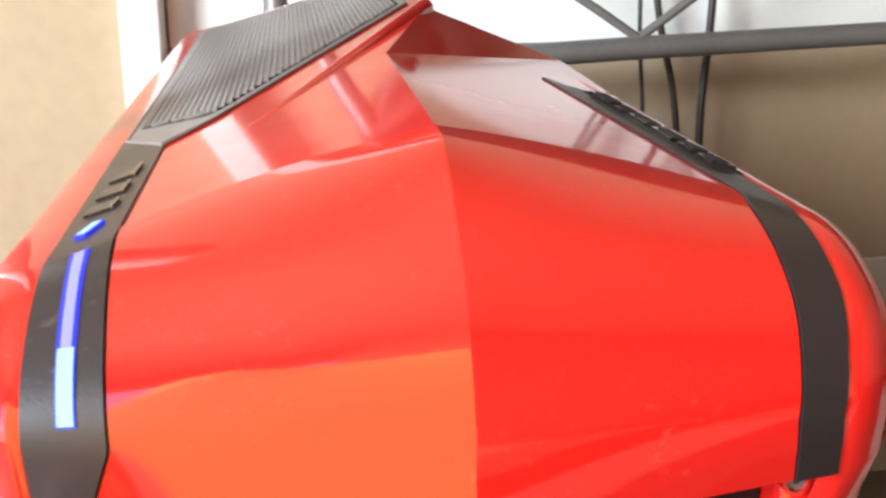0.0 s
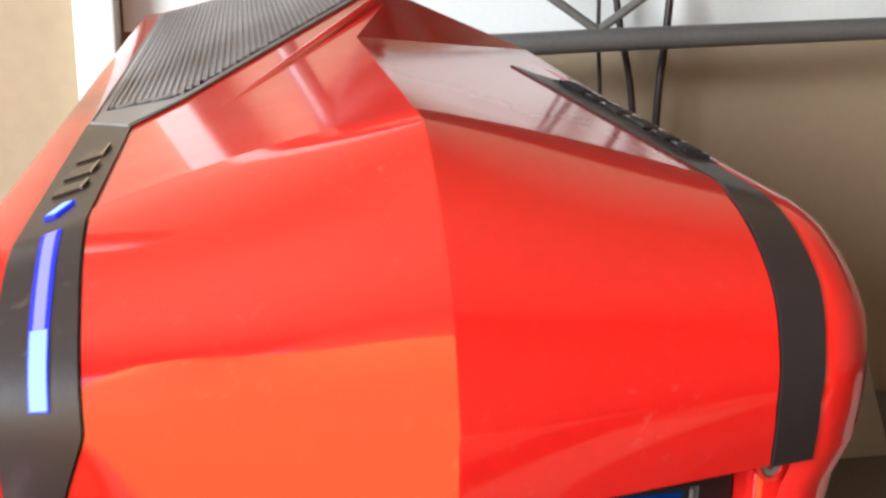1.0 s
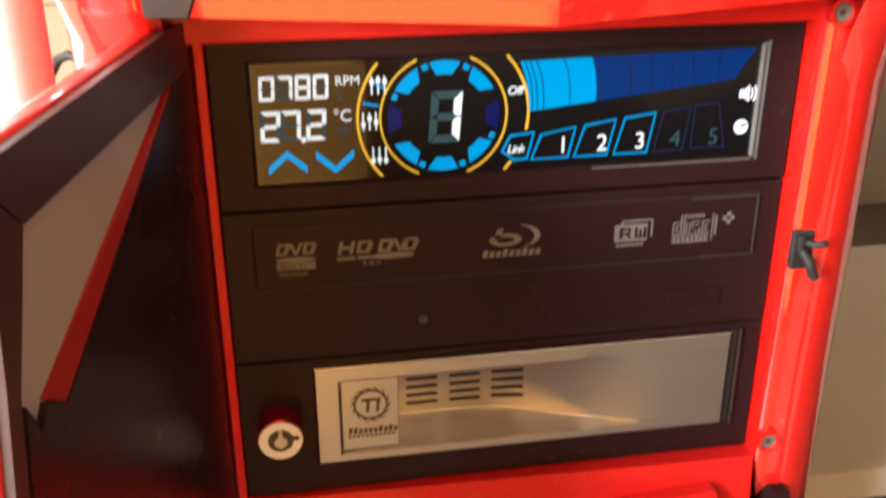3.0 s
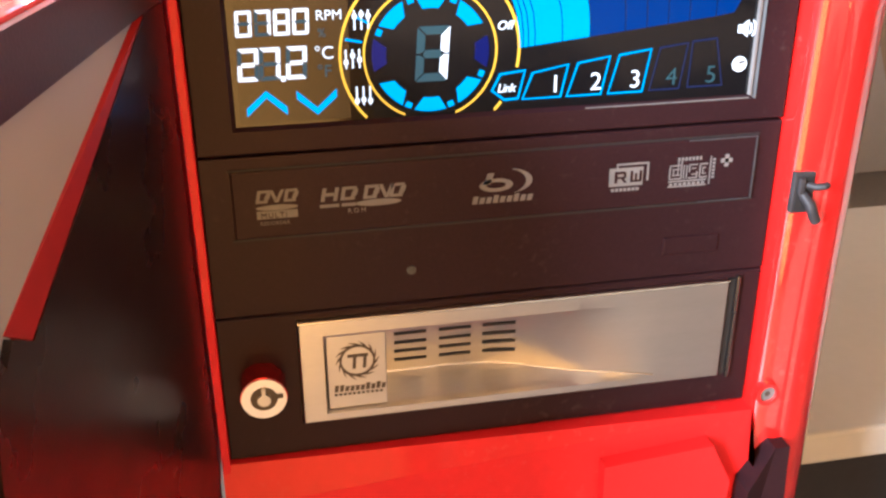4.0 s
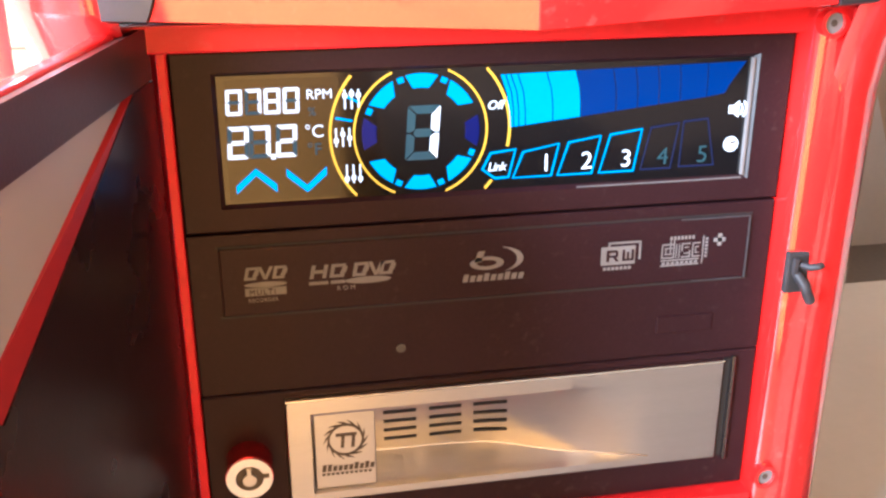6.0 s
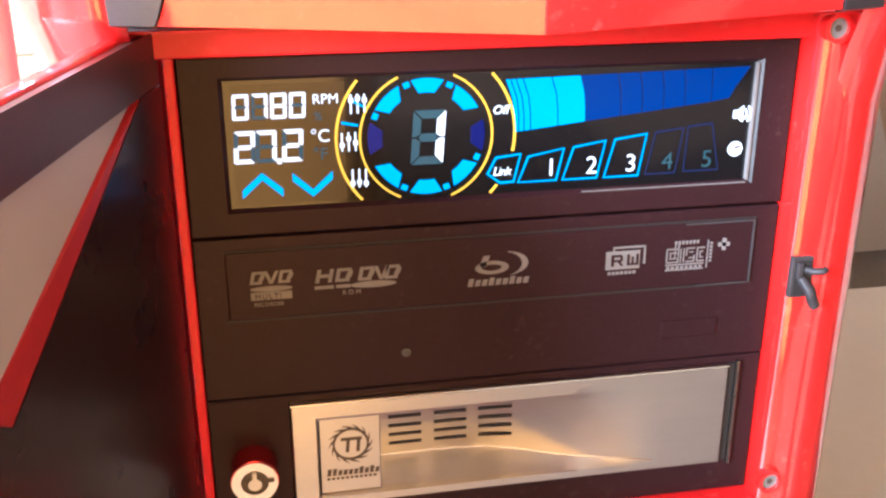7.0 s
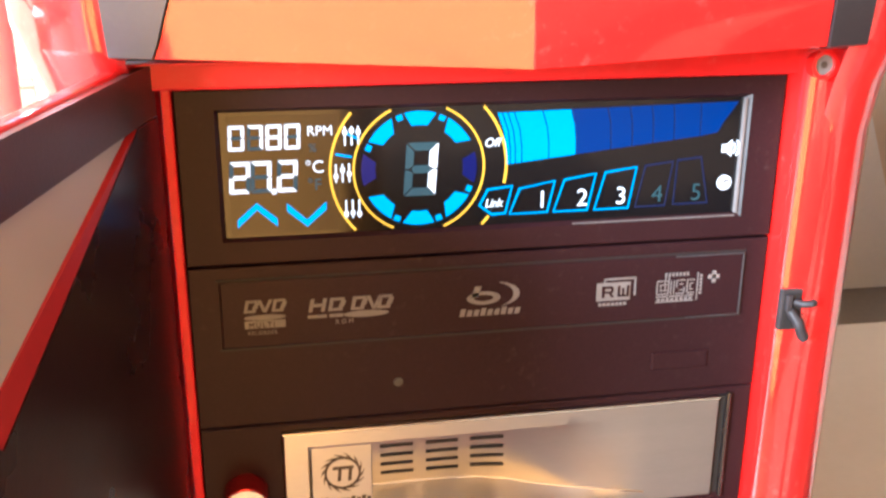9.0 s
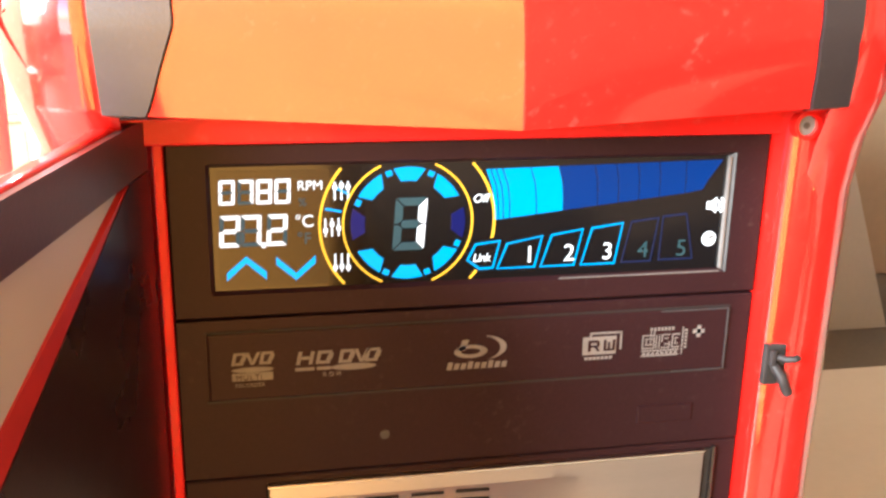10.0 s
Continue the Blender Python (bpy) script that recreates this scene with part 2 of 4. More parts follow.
def spline(rows, per=4):
    """Points run smoothly through the rows."""
    out = []
    for i in range(len(rows) - 1):
        p = [Vector(rows[max(i - 1, 0)]), Vector(rows[i]), Vector(rows[i + 1]), Vector(rows[min(i + 2, len(rows) - 1)])]
        for k in range(per):
            t = k / per
            out.append(0.5 * (2 * p[1] + (p[2] - p[0]) * t + (2 * p[0] - 5 * p[1] + 4 * p[2] - p[3]) * t * t + (3 * p[1] - p[0] - 3 * p[2] + p[3]) * t ** 3))
    return out + [Vector(rows[-1])]


# ---- the room ----
tagged(new("floor", mesh_from("floor", box(-1.6, 2.2, -2.2, 0.8, -0.05, 0), FLOOR)), "dark brown floor under the computer and cabinet", "floor", kind="structure")
tagged(new("wall_north", mesh_from("wall_north", box(-1.7, 2.3, 0.8, 0.92, 0, 2.5), WALL)), "cream painted wall behind the computer", "wall", kind="structure")
tagged(new("wall_east", mesh_from("wall_east", box(2.2, 2.3, -2.2, 0.8, 0, 2.5), DIM_WALL)), "unseen wall in a dim tan for the hood to mirror", "wall", kind="structure")
# unseen wall; its opening is added so the left strip mirrors brightness outside
bm = box(-0.45, 2.3, -2.3, -2.2, 0, 2.5)
box(-1.7, -1.5, -2.3, -2.2, 0, 2.5, bm=bm)
box(-1.5, -0.45, -2.3, -2.2, 2.1, 2.5, bm=bm)
tagged(new("wall_south", mesh_from("wall_south", bm, DIM_WALL)), "dim tan unseen wall with an opening added for reflections", "wall", kind="structure")
# unseen panel, added to fill the dark band mirrored in the left hood
tagged(new("wall_panel", mesh_from("wall_panel", box(-0.44, 0.25, -2.197, -2.17, 0, 2.49, 0.002), CEILING)), "tan panel added out of view to lighten the hood's reflection", "wall panel", kind="structure")
# pale ground added out of view as the bright thing in that opening
tagged(new("ground", mesh_from("ground", box(-60, 60, -60, 60, -0.25, -0.06), PALE_GROUND)), "pale unseen ground added to be mirrored in the left strip", "ground", kind="structure")
bm = box(-1.7, -1.6, -2.2, -1.45, 0, 2.5)
box(-1.7, -1.6, 0.72, 0.8, 0, 2.5, bm=bm)
box(-1.7, -1.6, -1.45, 0.72, 0, 0.3, bm=bm)
box(-1.7, -1.6, -1.45, 0.72, 2.25, 2.5, bm=bm)
tagged(new("wall_west", mesh_from("wall_west", bm, WALL)), "cream painted wall with a window opening", "wall", kind="structure")
tagged(new("ceiling", mesh_from("ceiling", box(-1.7, 2.3, -2.3, 0.92, 2.5, 2.6), CEILING)), "tan painted ceiling", "ceiling", kind="structure")

# unseen ochre shape, added so the left hood and screen mirror something warm
armchair = thing("armchair", (-0.12, -1.0, 0), "unseen ochre shape added to be mirrored in the hood", "armchair")
rows = []
for x, top in ((-0.31, 0.98), (-0.30, 1.01), (-0.28, 1.02), (-0.24, 0.99), (-0.2, 0.95), (-0.12, 0.91), (-0.03, 0.90), (0.07, 0.90)):
    rows.append([(x, y, z if z < 0.5 else top + z - 0.96) for y, z in ((-0.61, 0.337), (-0.61, 0.45), (-0.61, 0.72), (-0.614, 0.80), (-0.625, 0.86), (-0.645, 0.91), (-0.675, 0.945), (-0.71, 0.96), (-0.75, 0.955), (-0.77, 0.93), (-0.775, 0.88), (-0.775, 0.337))])
bm = sheet(rows)
bm.faces.new([v for v in list(bm.verts)[:12]])
bm.faces.new([v for v in list(bm.verts)[-12:]])
part("backrest", bm, OCHRE_REFLECTOR, armchair, "tall ochre reflecting slab", smooth=True)
part("front_panel", box(-0.30, 0.014, -0.77, -0.6115, 0.02, 0.3368), OCHRE_REFLECTOR, armchair, "lower ochre reflecting panel", smooth=True)
part("seat", box(-0.31, 0.07, -1.42, -0.78, 0.02, 0.42, 0.03), OCHRE_REFLECTOR, armchair, "ochre block behind the reflecting slab", smooth=True)
for x in (-0.29, -0.02):
    for y in (-1.39, -0.70):
        part("leg", box(x, x + 0.03, y, y + 0.03, 0.0, 0.02), CABINET_BLACK, armchair)
# unseen mat, added so the right of the steel door mirrors a lighter floor
tagged(new("rug", mesh_from("rug", box(0.13, 0.72, -1.0, -0.32, 0.0, 0.008, 0.003), MIRRORED_MAT)), "greyish brown mat added on the floor to brighten the steel", "rug")

# tan board and the white frame beside it, on the back wall
tagged(new("wall_panel", mesh_from("wall_panel", box(-1.0, -0.186, 0.77, 0.797, 0, 2.1, 0.002), TAN)), "tan board standing against the wall", "wall panel", kind="structure")
tagged(new("trim", mesh_from("trim", box(-0.184, -0.149, 0.745, 0.797, 0, 2.1, 0.003), WHITE_PAINT)), "white painted upright frame on the wall", "trim", kind="structure")

tagged(new("trim", mesh_from("trim", box(-1.0, -0.186, 0.763, 0.7695, 0.304, 0.311, 0.001), TAN)), "narrow tan rail across the board", "trim", kind="structure")
# white band over the wall: its brighter, lit upper part put into colour
tagged(new("lit_wall_band", mesh_from("lit_wall_band", box(-0.147, 2.19, 0.792, 0.7975, 0.507, 0.655, 0.001), WHITE_PAINT)), "white band standing in for the brightly lit wall above the tube", "wall panel", kind="structure")

# ---- the computer case ----
case = thing("computer_case", (0, 0.3, 0), "glossy red computer case with charcoal strips and open front door", "computer case")
HALF = 0.0773
MIDDLE = spline([(0, -0.032, 0.4376), (0, -0.0318, 0.449), (0, -0.0305, 0.4595), (0, -0.0275, 0.4695), (0, -0.022, 0.4805),
                 (0, -0.012, 0.4925), (0, 0.001, 0.5030), (0, 0.0155, 0.5111)])
SIDE = {-1: spline([(HALF, -0.0220, 0.4401), (HALF, -0.0229, 0.450), (HALF, -0.0232, 0.4595), (HALF, -0.0213, 0.4665), (HALF, -0.0165, 0.4735),
                    (HALF, -0.0090, 0.4800), (HALF, -0.0010, 0.4850), (HALF, 0.0085, 0.4885)]),
        1: spline([(HALF, -0.0190, 0.4393), (HALF, -0.0218, 0.450), (HALF, -0.0225, 0.4595), (HALF, -0.0200, 0.4685), (HALF, -0.0145, 0.4765),
                   (HALF, -0.0055, 0.4835), (HALF, 0.0055, 0.4890), (HALF, 0.0185, 0.4925)])}
LAST = len(MIDDLE) - 1
RISE = 0.097
FALL = {-1: (0.5111 - RISE * 0.0070 - 0.4885) / HALF, 1: (0.5111 + RISE * 0.0030 - 0.4925) / HALF}


def roof_z(x, y):
    return 0.5111 + RISE * (y - 0.0155) - FALL[1 if x > 0 else -1] * abs(x)


def left_roof(x, y, lift=0.0):
    return Vector((x, y, 0.5111 + RISE * (y - 0.0155) + FALL[-1] * x + lift))


def right_roof(x, y, lift=0.0):
    return Vector((x, y, 0.5111 + RISE * (y - 0.0155) - FALL[1] * x + lift))


def skin(x, s, lift=0.0):
    """The front skin: s runs from its lower edge, 0, over the bend to the roof's edge, 1."""
    line = SIDE[1 if x > 0 else -1]
    k = s * LAST
    i = min(int(k), LAST - 1)
    f = k - i
    a, b = MIDDLE[i].lerp(MIDDLE[i + 1], f), line[i].lerp(line[i + 1], f)
    t = abs(x) / HALF
    p = a.lerp(b, t)
    late = max(0, (s - 0.75) / 0.25)
    y = p.y + 0.0085 * 4 * min(t, 1) * (1 - min(t, 1)) * late ** 1.5
    z = p.z + (roof_z(x, y) - p.z) * late ** 3
    d = (line[i + 1] - line[i]).normalized()
    out = Vector((0, -d.z, d.y))
    return Vector((x, y, z)) + out * lift


def along(s, *rows):
    """Straight pieces through rows of (s, value)."""
    for (s0, v0), (s1, v1) in zip(rows, rows[1:]):
        if s <= s1:
            return v0 + (v1 - v0) * (s - s0) / (s1 - s0)
    return rows[-1][1]


def inner_edge(s, side):
    """Where the strip begins: on the left it widens to a corner a quarter of the way up."""
    if side < 0:
        return along(s, (0, 0.0745), (0.26, 0.0683), (0.6, 0.0690), (1, 0.0704))
    return along(s, (0, 0.0706), (0.2, 0.0689), (0.4, 0.0693), (0.6, 0.0705), (0.8, 0.0714), (0.9, 0.0720), (1, 0.0738))


def outer_edge(s, side):
    if side < 0:
        return along(s, (0, 0.0834), (0.3, 0.0846), (1, 0.0846))
    return along(s, (0, 0.0815), (0.2, 0.0796), (0.4, 0.0803), (0.6, 0.0823), (0.8, 0.0834), (0.9, 0.0838), (1, 0.0848))


STEPS = [i / 40 for i in range(41)]
rows = []
for s in STEPS:
    el, er = inner_edge(s, -1) - 0.0002, inner_edge(s, 1) - 0.0002
    xs = [-el + el * k / 14 for k in range(14)] + [-0.0012, -0.0004, 0, 0.0004, 0.0012] + [er * (k + 1) / 14 for k in range(14)]
    rows.append([skin(x, s) for x in sorted(set(round(v, 6) for v in xs))])
hood = part("hood", thicken(sheet(rows), (0, 0.006, 0.001)), RED, case, "creased glossy red front hood", smooth=True)


def strip_mesh(side, s_steps, lift=0.0006):
    rows = []
    for s in s_steps:
        a, b = inner_edge(s, side) + 0.0003, outer_edge(s, side) - 0.0003
        rows.append([skin(side * (a + (b - a) * k / 4), s, lift) for k in range(5)])
    return rows


def strip_roof_rows(side, y0, y1, n, a0, a1, b0, b1):
    made = []
    for i in range(n + 1):
        y = y0 + (y1 - y0) * i / n
        a, b = a0 + (a1 - a0) * i / n, b0 + (b1 - b0) * i / n
        made.append([Vector((side * (a + (b - a) * k / 4), y + (0.030 * k / 4 if side > 0 and i == n else 0), roof_z(side * (a + (b - a) * k / 4), y) + 0.0006)) for k in range(5)])
    return made


left_strip = part("strip", thicken(sheet(strip_mesh(-1, STEPS) + strip_roof_rows(-1, 0.013, 0.122, 8, 0.0706, 0.0700, 0.0843, 0.0855)), (0, 0.004, -0.001)), STRIP, case,
                  "charcoal strip with a lit blue line", smooth=True)
right_strip = part("strip", thicken(sheet(strip_mesh(1, STEPS) + strip_roof_rows(1, 0.024, 0.182, 10, 0.0740, 0.0640, 0.0850, 0.0876)), (0, 0.004, -0.001)), STRIP, case,
                   "charcoal strip with a row of ports", smooth=True)


def skin_quad(x0, x1, s0, s1, lift, skew=0.0, n=10, taper=0.0):
    rows = []
    for i in range(n + 1):
        s = s0 + (s1 - s0) * i / n
        k = skew * (i / n - 0.5)
        t = taper * (1 - i / n)
        rows.append([skin(x0 + k + t, s, lift), skin(x1 + k - t, s, lift)])
    return sheet(rows)


# the lit line and square on the left strip
# wider emitting blue plates under the lit pieces stand in for their halo
sub("light_glow", thicken(skin_quad(-0.0781, -0.0745, 0.345, 0.965, 0.0009, -0.0010), (0, 0.001, 0)), LED_HALO, left_strip, "blue glow painted round the light line")
sub("light_line", thicken(skin_quad(-0.0775, -0.0745, 0.352, 0.60, 0.0012, -0.0004), (0, 0.001, 0)), LED_BLUE, left_strip, "glowing pale blue light line")
sub("light_line", thicken(skin_quad(-0.0775, -0.0755, 0.602, 0.955, 0.0012, -0.0006), (0, 0.001, 0)), LED_VIOLET, left_strip, "glowing violet-blue light line")


def roof_patch(points, lift, depth, side=-1):
    """Outline of (x, y) on the roof, raised by lift and depth thick."""
    return prism([(x, y, roof_z(x, y) + lift) for x, y in points], (0, 0, depth))


sub("light_square", roof_patch([(-0.0804, 0.0185), (-0.0780, 0.0185), (-0.0752, 0.0268), (-0.0776, 0.0268)], 0.0004, 0.0009), LED_HALO, left_strip, "blue glow painted round the lit square")
sub("light_square", roof_patch([(-0.0799, 0.0195), (-0.0781, 0.0195), (-0.0757, 0.0258), (-0.0775, 0.0258)], 0.0008, 0.0008), LED_BLUE, left_strip, "glowing blue square")
for y0, y1, x0 in ((0.036, 0.044, -0.0816), (0.050, 0.060, -0.0812), (0.066, 0.078, -0.0806)):
    sub("button", roof_patch([(x0, y0), (x0 + 0.0062, y0 + 0.001), (x0 + 0.0070, y1), (x0 + 0.0008, y1 - 0.001)], 0.0005, 0.0008), GLOSS_BLACK, left_strip, "gloss black push button")
    sub("button_edge", roof_patch([(x0 + 0.0060, y0 + 0.001), (x0 + 0.0065, y0 + 0.001), (x0 + 0.0073, y1), (x0 + 0.0068, y1)], 0.0008, 0.0008), STEEL_BRIGHT, left_strip)

# ports in the right strip
sub("port_recess", roof_patch([(0.0755, 0.165), (0.0868, 0.175), (0.0878, 0.050), (0.0785, 0.050)], 0.0004, 0.0004), HOLE, right_strip, "dark recess for the ports")
for k, (y0, y1) in enumerate(((0.052, 0.062), (0.066, 0.076), (0.081, 0.097), (0.102, 0.118), (0.124, 0.132), (0.138, 0.160))):
    x0 = 0.0792 - 0.026 * (y0 - 0.05)
    sub("port", roof_patch([(x0, y0), (x0 + 0.0072, y0), (x0 + 0.0070, y1), (x0 - 0.0002, y1)], 0.0008, 0.0012), CHROME if k in (2, 3) else GLOSS_BLACK, right_strip, "small port socket")
    sub("port_slot", roof_patch([(x0 + 0.0014, y0 + 0.0015), (x0 + 0.0058, y0 + 0.0015), (x0 + 0.0056, y1 - 0.0015), (x0 + 0.0012, y1 - 0.0015)], 0.0018, 0.0006), HOLE, right_strip)

# roof: two slopes, and the steeper wedge behind the peak
PEAK, CREST, WING = (0, 0.146), (0.025, 0.235), (0.0990, 0.288)
bm = bmesh.new()
lx = -0.0845
back_y = 0.44
eave_left = [skin(-0.0845 + 0.0845 * k / 24, 1) for k in range(25)]
pts_left = eave_left + [left_roof(*PEAK), left_roof(*CREST), left_roof(0.03, back_y), left_roof(lx, back_y)]
bm.faces.new([bm.verts.new(p) for p in pts_left])
roof_left = part("roof_slope", thicken(bm, (0, 0, -0.006)), RED, case, "glossy red roof slope")
bm = bmesh.new()
bm.faces.new([bm.verts.new(p) for p in [skin(1e-6 + 0.0848 * k / 24, 1) for k in range(25)] + [right_roof(0.0876, 0.10), right_roof(*WING), right_roof(*PEAK)]])
part("roof_slope", thicken(bm, (0, 0, -0.006)), RED, case, "glossy red roof slope")
bm = bmesh.new()
crest, wing = left_roof(*CREST), right_roof(*WING)
back_l, back_r = left_roof(0.03, back_y), Vector((0.1000, back_y, 0.518))
vs = [bm.verts.new(p) for p in (left_roof(*PEAK), wing, crest, back_l, back_r)]
bm.faces.new((vs[0], vs[1], vs[2]))
bm.faces.new((vs[2], vs[1], vs[4], vs[3]))
part("roof_wedge", thicken(bm, (0, 0, -0.006)), RED, case, "raised red roof wedge")
bm = bmesh.new()
bm.faces.new([bm.verts.new(p) for p in (left_roof(lx, back_y), left_roof(0.03, back_y), back_r, Vector((0.1000, 0.60, 0.47)), Vector((lx, 0.60, 0.47)))])
part("roof_back", thicken(bm, (0, 0, -0.006)), RED, case)
# rounded fold beside the vent
fold = [left_roof(-0.049 + 0.074 * k / 14, 0.080 + 0.155 * k / 14, -0.0016 + 0.0014 * k / 14) for k in range(15)]
part("roof_fold", tube(fold, [0.0012 + 0.0026 * (k / 14) ** 0.7 for k in range(15)], 14), RED, case, "rounded red fold along the vent", smooth=True)

# outer shoulders, from the strips round to the sides
SECTION = ((0.0, 0.0), (0.13, 0.0002), (0.28, 0.0010), (0.50, 0.0042), (0.68, 0.0090), (0.83, 0.0160), (0.94, 0.025), (1.0, 0.036))


FACETS = ((0.0, 0.0), (0.14, 0.0003), (0.40, 0.0012), (0.50, 0.0026), (0.57, 0.0050), (0.76, 0.0140), (0.92, 0.0225), (0.96, 0.0255), (1.0, 0.036))


def front_y(z):
    """How far forward the red front stands beside the bays."""
    return -0.0062 - 0.0020 * max(0, (z - 0.33) / 0.10)


def shoulder_y(z):
    """The shoulder swells forward just under the strip."""
    return front_y(z) - 0.0090 * max(0, (z - 0.410) / 0.029) ** 2


def shoulder(side, drop):
    line = [(shoulder_y(z) + drop, z, 0.0834 if side < 0 else 0.0825, 0.1065 if side < 0 else 0.1048) for z in (0.02, 0.12, 0.20, 0.28, 0.34, 0.37, 0.40, 0.415, 0.428)]
    for s in STEPS:
        p = skin(side * outer_edge(s, side), s)
        line.append((p.y, p.z, outer_edge(s, side), 0.1070 if side < 0 else along(s, (0, 0.1042), (0.3, 0.1030), (0.6, 0.1045), (1, 0.1085))))
    x = outer_edge(1, side)
    y0 = line[-1][0]
    for k in range(1, 15):
        y = y0 + (back_y - y0) * k / 14
        line.append((y, roof_z(side * x, y) if side < 0 else min(roof_z(x, y), 0.5115), x, line[-1][3]))
    line.append((0.60, 0.47, x, line[-1][3]))
    rows = []
    for i, (y, z, x, end) in enumerate(line):
        reach = 5 if side < 0 else 1
        a, b = line[max(i - reach, 0)], line[min(i + reach, len(line) - 1)]
        d = Vector((b[0] - a[0], b[1] - a[1])).normalized()
        inward = Vector((d.y, -d.x))
        rows.append([(side * (x + (end - x) * dx), y + inward.x * dd, z + inward.y * dd) for dx, dd in (SECTION if side > 0 else FACETS)])
    return thicken(sheet(rows), (-side * 0.003, 0.002, 0))


part("shoulder", shoulder(-1, 0.004), RED, case, "rounded red side shoulder", smooth=True)
part("shoulder", shoulder(1, 0.0), RED, case, "rounded red side shoulder", smooth=True)
for side in (-1, 1):
    x0, x1 = sorted((side * 0.1028, side * 0.1046))
    part("side_panel", box(x0, x1, 0.045, 0.598, 0.02, 0.452, 0.0008), RED_SATIN, case, "red side panel")
part("back_panel", box(-0.104, 0.104, 0.590, 0.598, 0.02, 0.46), BLACK, case)
part("base", box(-0.10, 0.10, 0.02, 0.59, 0.0, 0.02, 0.002), BLACK, case, "black base")

# front frame round the drive bays
rows = []
for z in [0.21 + (0.4368 - 0.21) * k / 30 for k in range(31)]:
    y = front_y(z)
    rows.append([(0.0736, 0.008, z), (0.0737, y + 0.0035, z), (0.0742, y + 0.0018, z), (0.0754, y + 0.0008, z), (0.0785, y + 0.0006, z), (0.0808, y - 0.0002, z), (0.0822, y, z), (0.0827, shoulder_y(z), z)])
part("frame_side", sheet(rows), RED, case, "red upright beside the bays", smooth=True)
part("frame_side", box(-0.0758, -0.0736, -0.0012, 0.02, 0.21, 0.436, 0.0004), RED_SATIN, case, "narrow red rim beside the bays")
part("frame_top", box(-0.0842, 0.0836, -0.0035, 0.02, 0.4302, 0.4365, 0.0006), RED_SATIN, case, "red rail over the bays")
part("frame_top", box(-0.0838, 0.0836, -0.010, 0.02, 0.4366, 0.4372, 0.0001), RED_SATIN, case)
# lower front with its raised lip and dark notch
bm = prism([(-0.0757, -0.0005, 0.3022), (0.0737, -0.0045, 0.3022), (0.0737, -0.0095, 0.2900), (0.0737, -0.014, 0.21), (-0.0757, -0.010, 0.21), (-0.0757, -0.004, 0.2900)], (0, 0.03, 0))
part("lower_front", bm, RED_SATIN, case, "red lower front panel")
part("lip", prism([(0.028, -0.0098, 0.2925), (0.060, -0.0102, 0.2955), (0.066, -0.0112, 0.283), (0.060, -0.016, 0.22), (0.028, -0.015, 0.22)], (0, 0.01, 0)), RED_SATIN, case, "raised red lip")
part("notch", prism([(0.0700, -0.0150, 0.281), (0.0790, -0.0112, 0.2925), (0.0835, -0.0112, 0.2925), (0.0835, -0.0170, 0.21), (0.064, -0.0170, 0.21)], (0, 0.01, 0)), BLACK, case, "black notch in the lower corner")


def screw(cx, cz, y):
    seat = part("screw_seat", disc(cx, cz, y - 0.0010, y + 0.002, 3.5, 28, r_in=2.5), RED, case, "raised red screw seat")
    head = part("screw", disc(cx, cz, y - 0.0002, y + 0.002, 2.4, 24), ZINC, case, "steel screw head")
    sub("screw_slot", disc(cx, cz, y - 0.0004, y, 0.9, 6), DARK_PRINT, head)


screw(77.0, 433.2, -0.0088)
screw(76.4, 308.6, -0.0064)
# latch socket for the door
latch = part("latch", box(0.0745, 0.0806, -0.0072, 0.002, 0.3643, 0.3757, 0.0004), BLACK_EDGE, case, "black latch socket")
sub("latch_hole", box(0.0753, 0.0798, -0.0075, -0.0070, 0.3654, 0.3745), HOLE, latch)
sub("latch_tab", box(0.0756, 0.0772, -0.0085, -0.0072, 0.3700, 0.3743, 0.0003), BLACK_EDGE, latch, "worn black tab")
sub("hook", tube([(0.0778, -0.0070, 0.3722), (0.0795, -0.0095, 0.3722), (0.0812, -0.0105, 0.3727), (0.0822, -0.0098, 0.3727)], 0.0010, 8), BLACK_EDGE, latch, "black plastic hook", smooth=True)
sub("hook", tube([(0.0772, -0.0070, 0.3700), (0.0784, -0.0098, 0.3675), (0.0792, -0.0108, 0.3645), (0.0802, -0.0102, 0.3632)], 0.0014, 8), BLACK_EDGE, latch, "black plastic hook", smooth=True)
part("bay_lining", box(-0.0737, 0.0736, 0.016, 0.18, 0.302, 0.4301), HOLE, case)

# roof vent on the left slope
vent = part("roof_vent", prism([left_roof(x, y, 0.0002) for x, y in ((-0.0845, 0.1215), (-0.0706, 0.098), (-0.0560, 0.1170), (-0.036, 0.1555), (0.020, 0.262), (0.020, 0.42), (-0.0845, 0.42))], (0, 0, 0.0006)), VENT_BLACK, case, "dark perforated roof vent")
edge_pts = [left_roof(x, y, 0.0006) for x, y in ((-0.0842, 0.42), (-0.0842, 0.122), (-0.0708, 0.100), (-0.0560, 0.1180), (-0.036, 0.1565), (0.020, 0.262))]
sub("vent_border", tube(edge_pts, 0.0006, 8), VENT_BLACK, vent, "dark vent border")


sub("vent_hollow", prism([left_roof(x, y, 0.0008) for x, y in ((-0.0815, 0.136), (-0.060, 0.1245), (-0.0545, 0.1300), (0.0165, 0.266), (0.0165, 0.417), (-0.0815, 0.417))], (0, 0, 0.0002)), HOLE, vent)


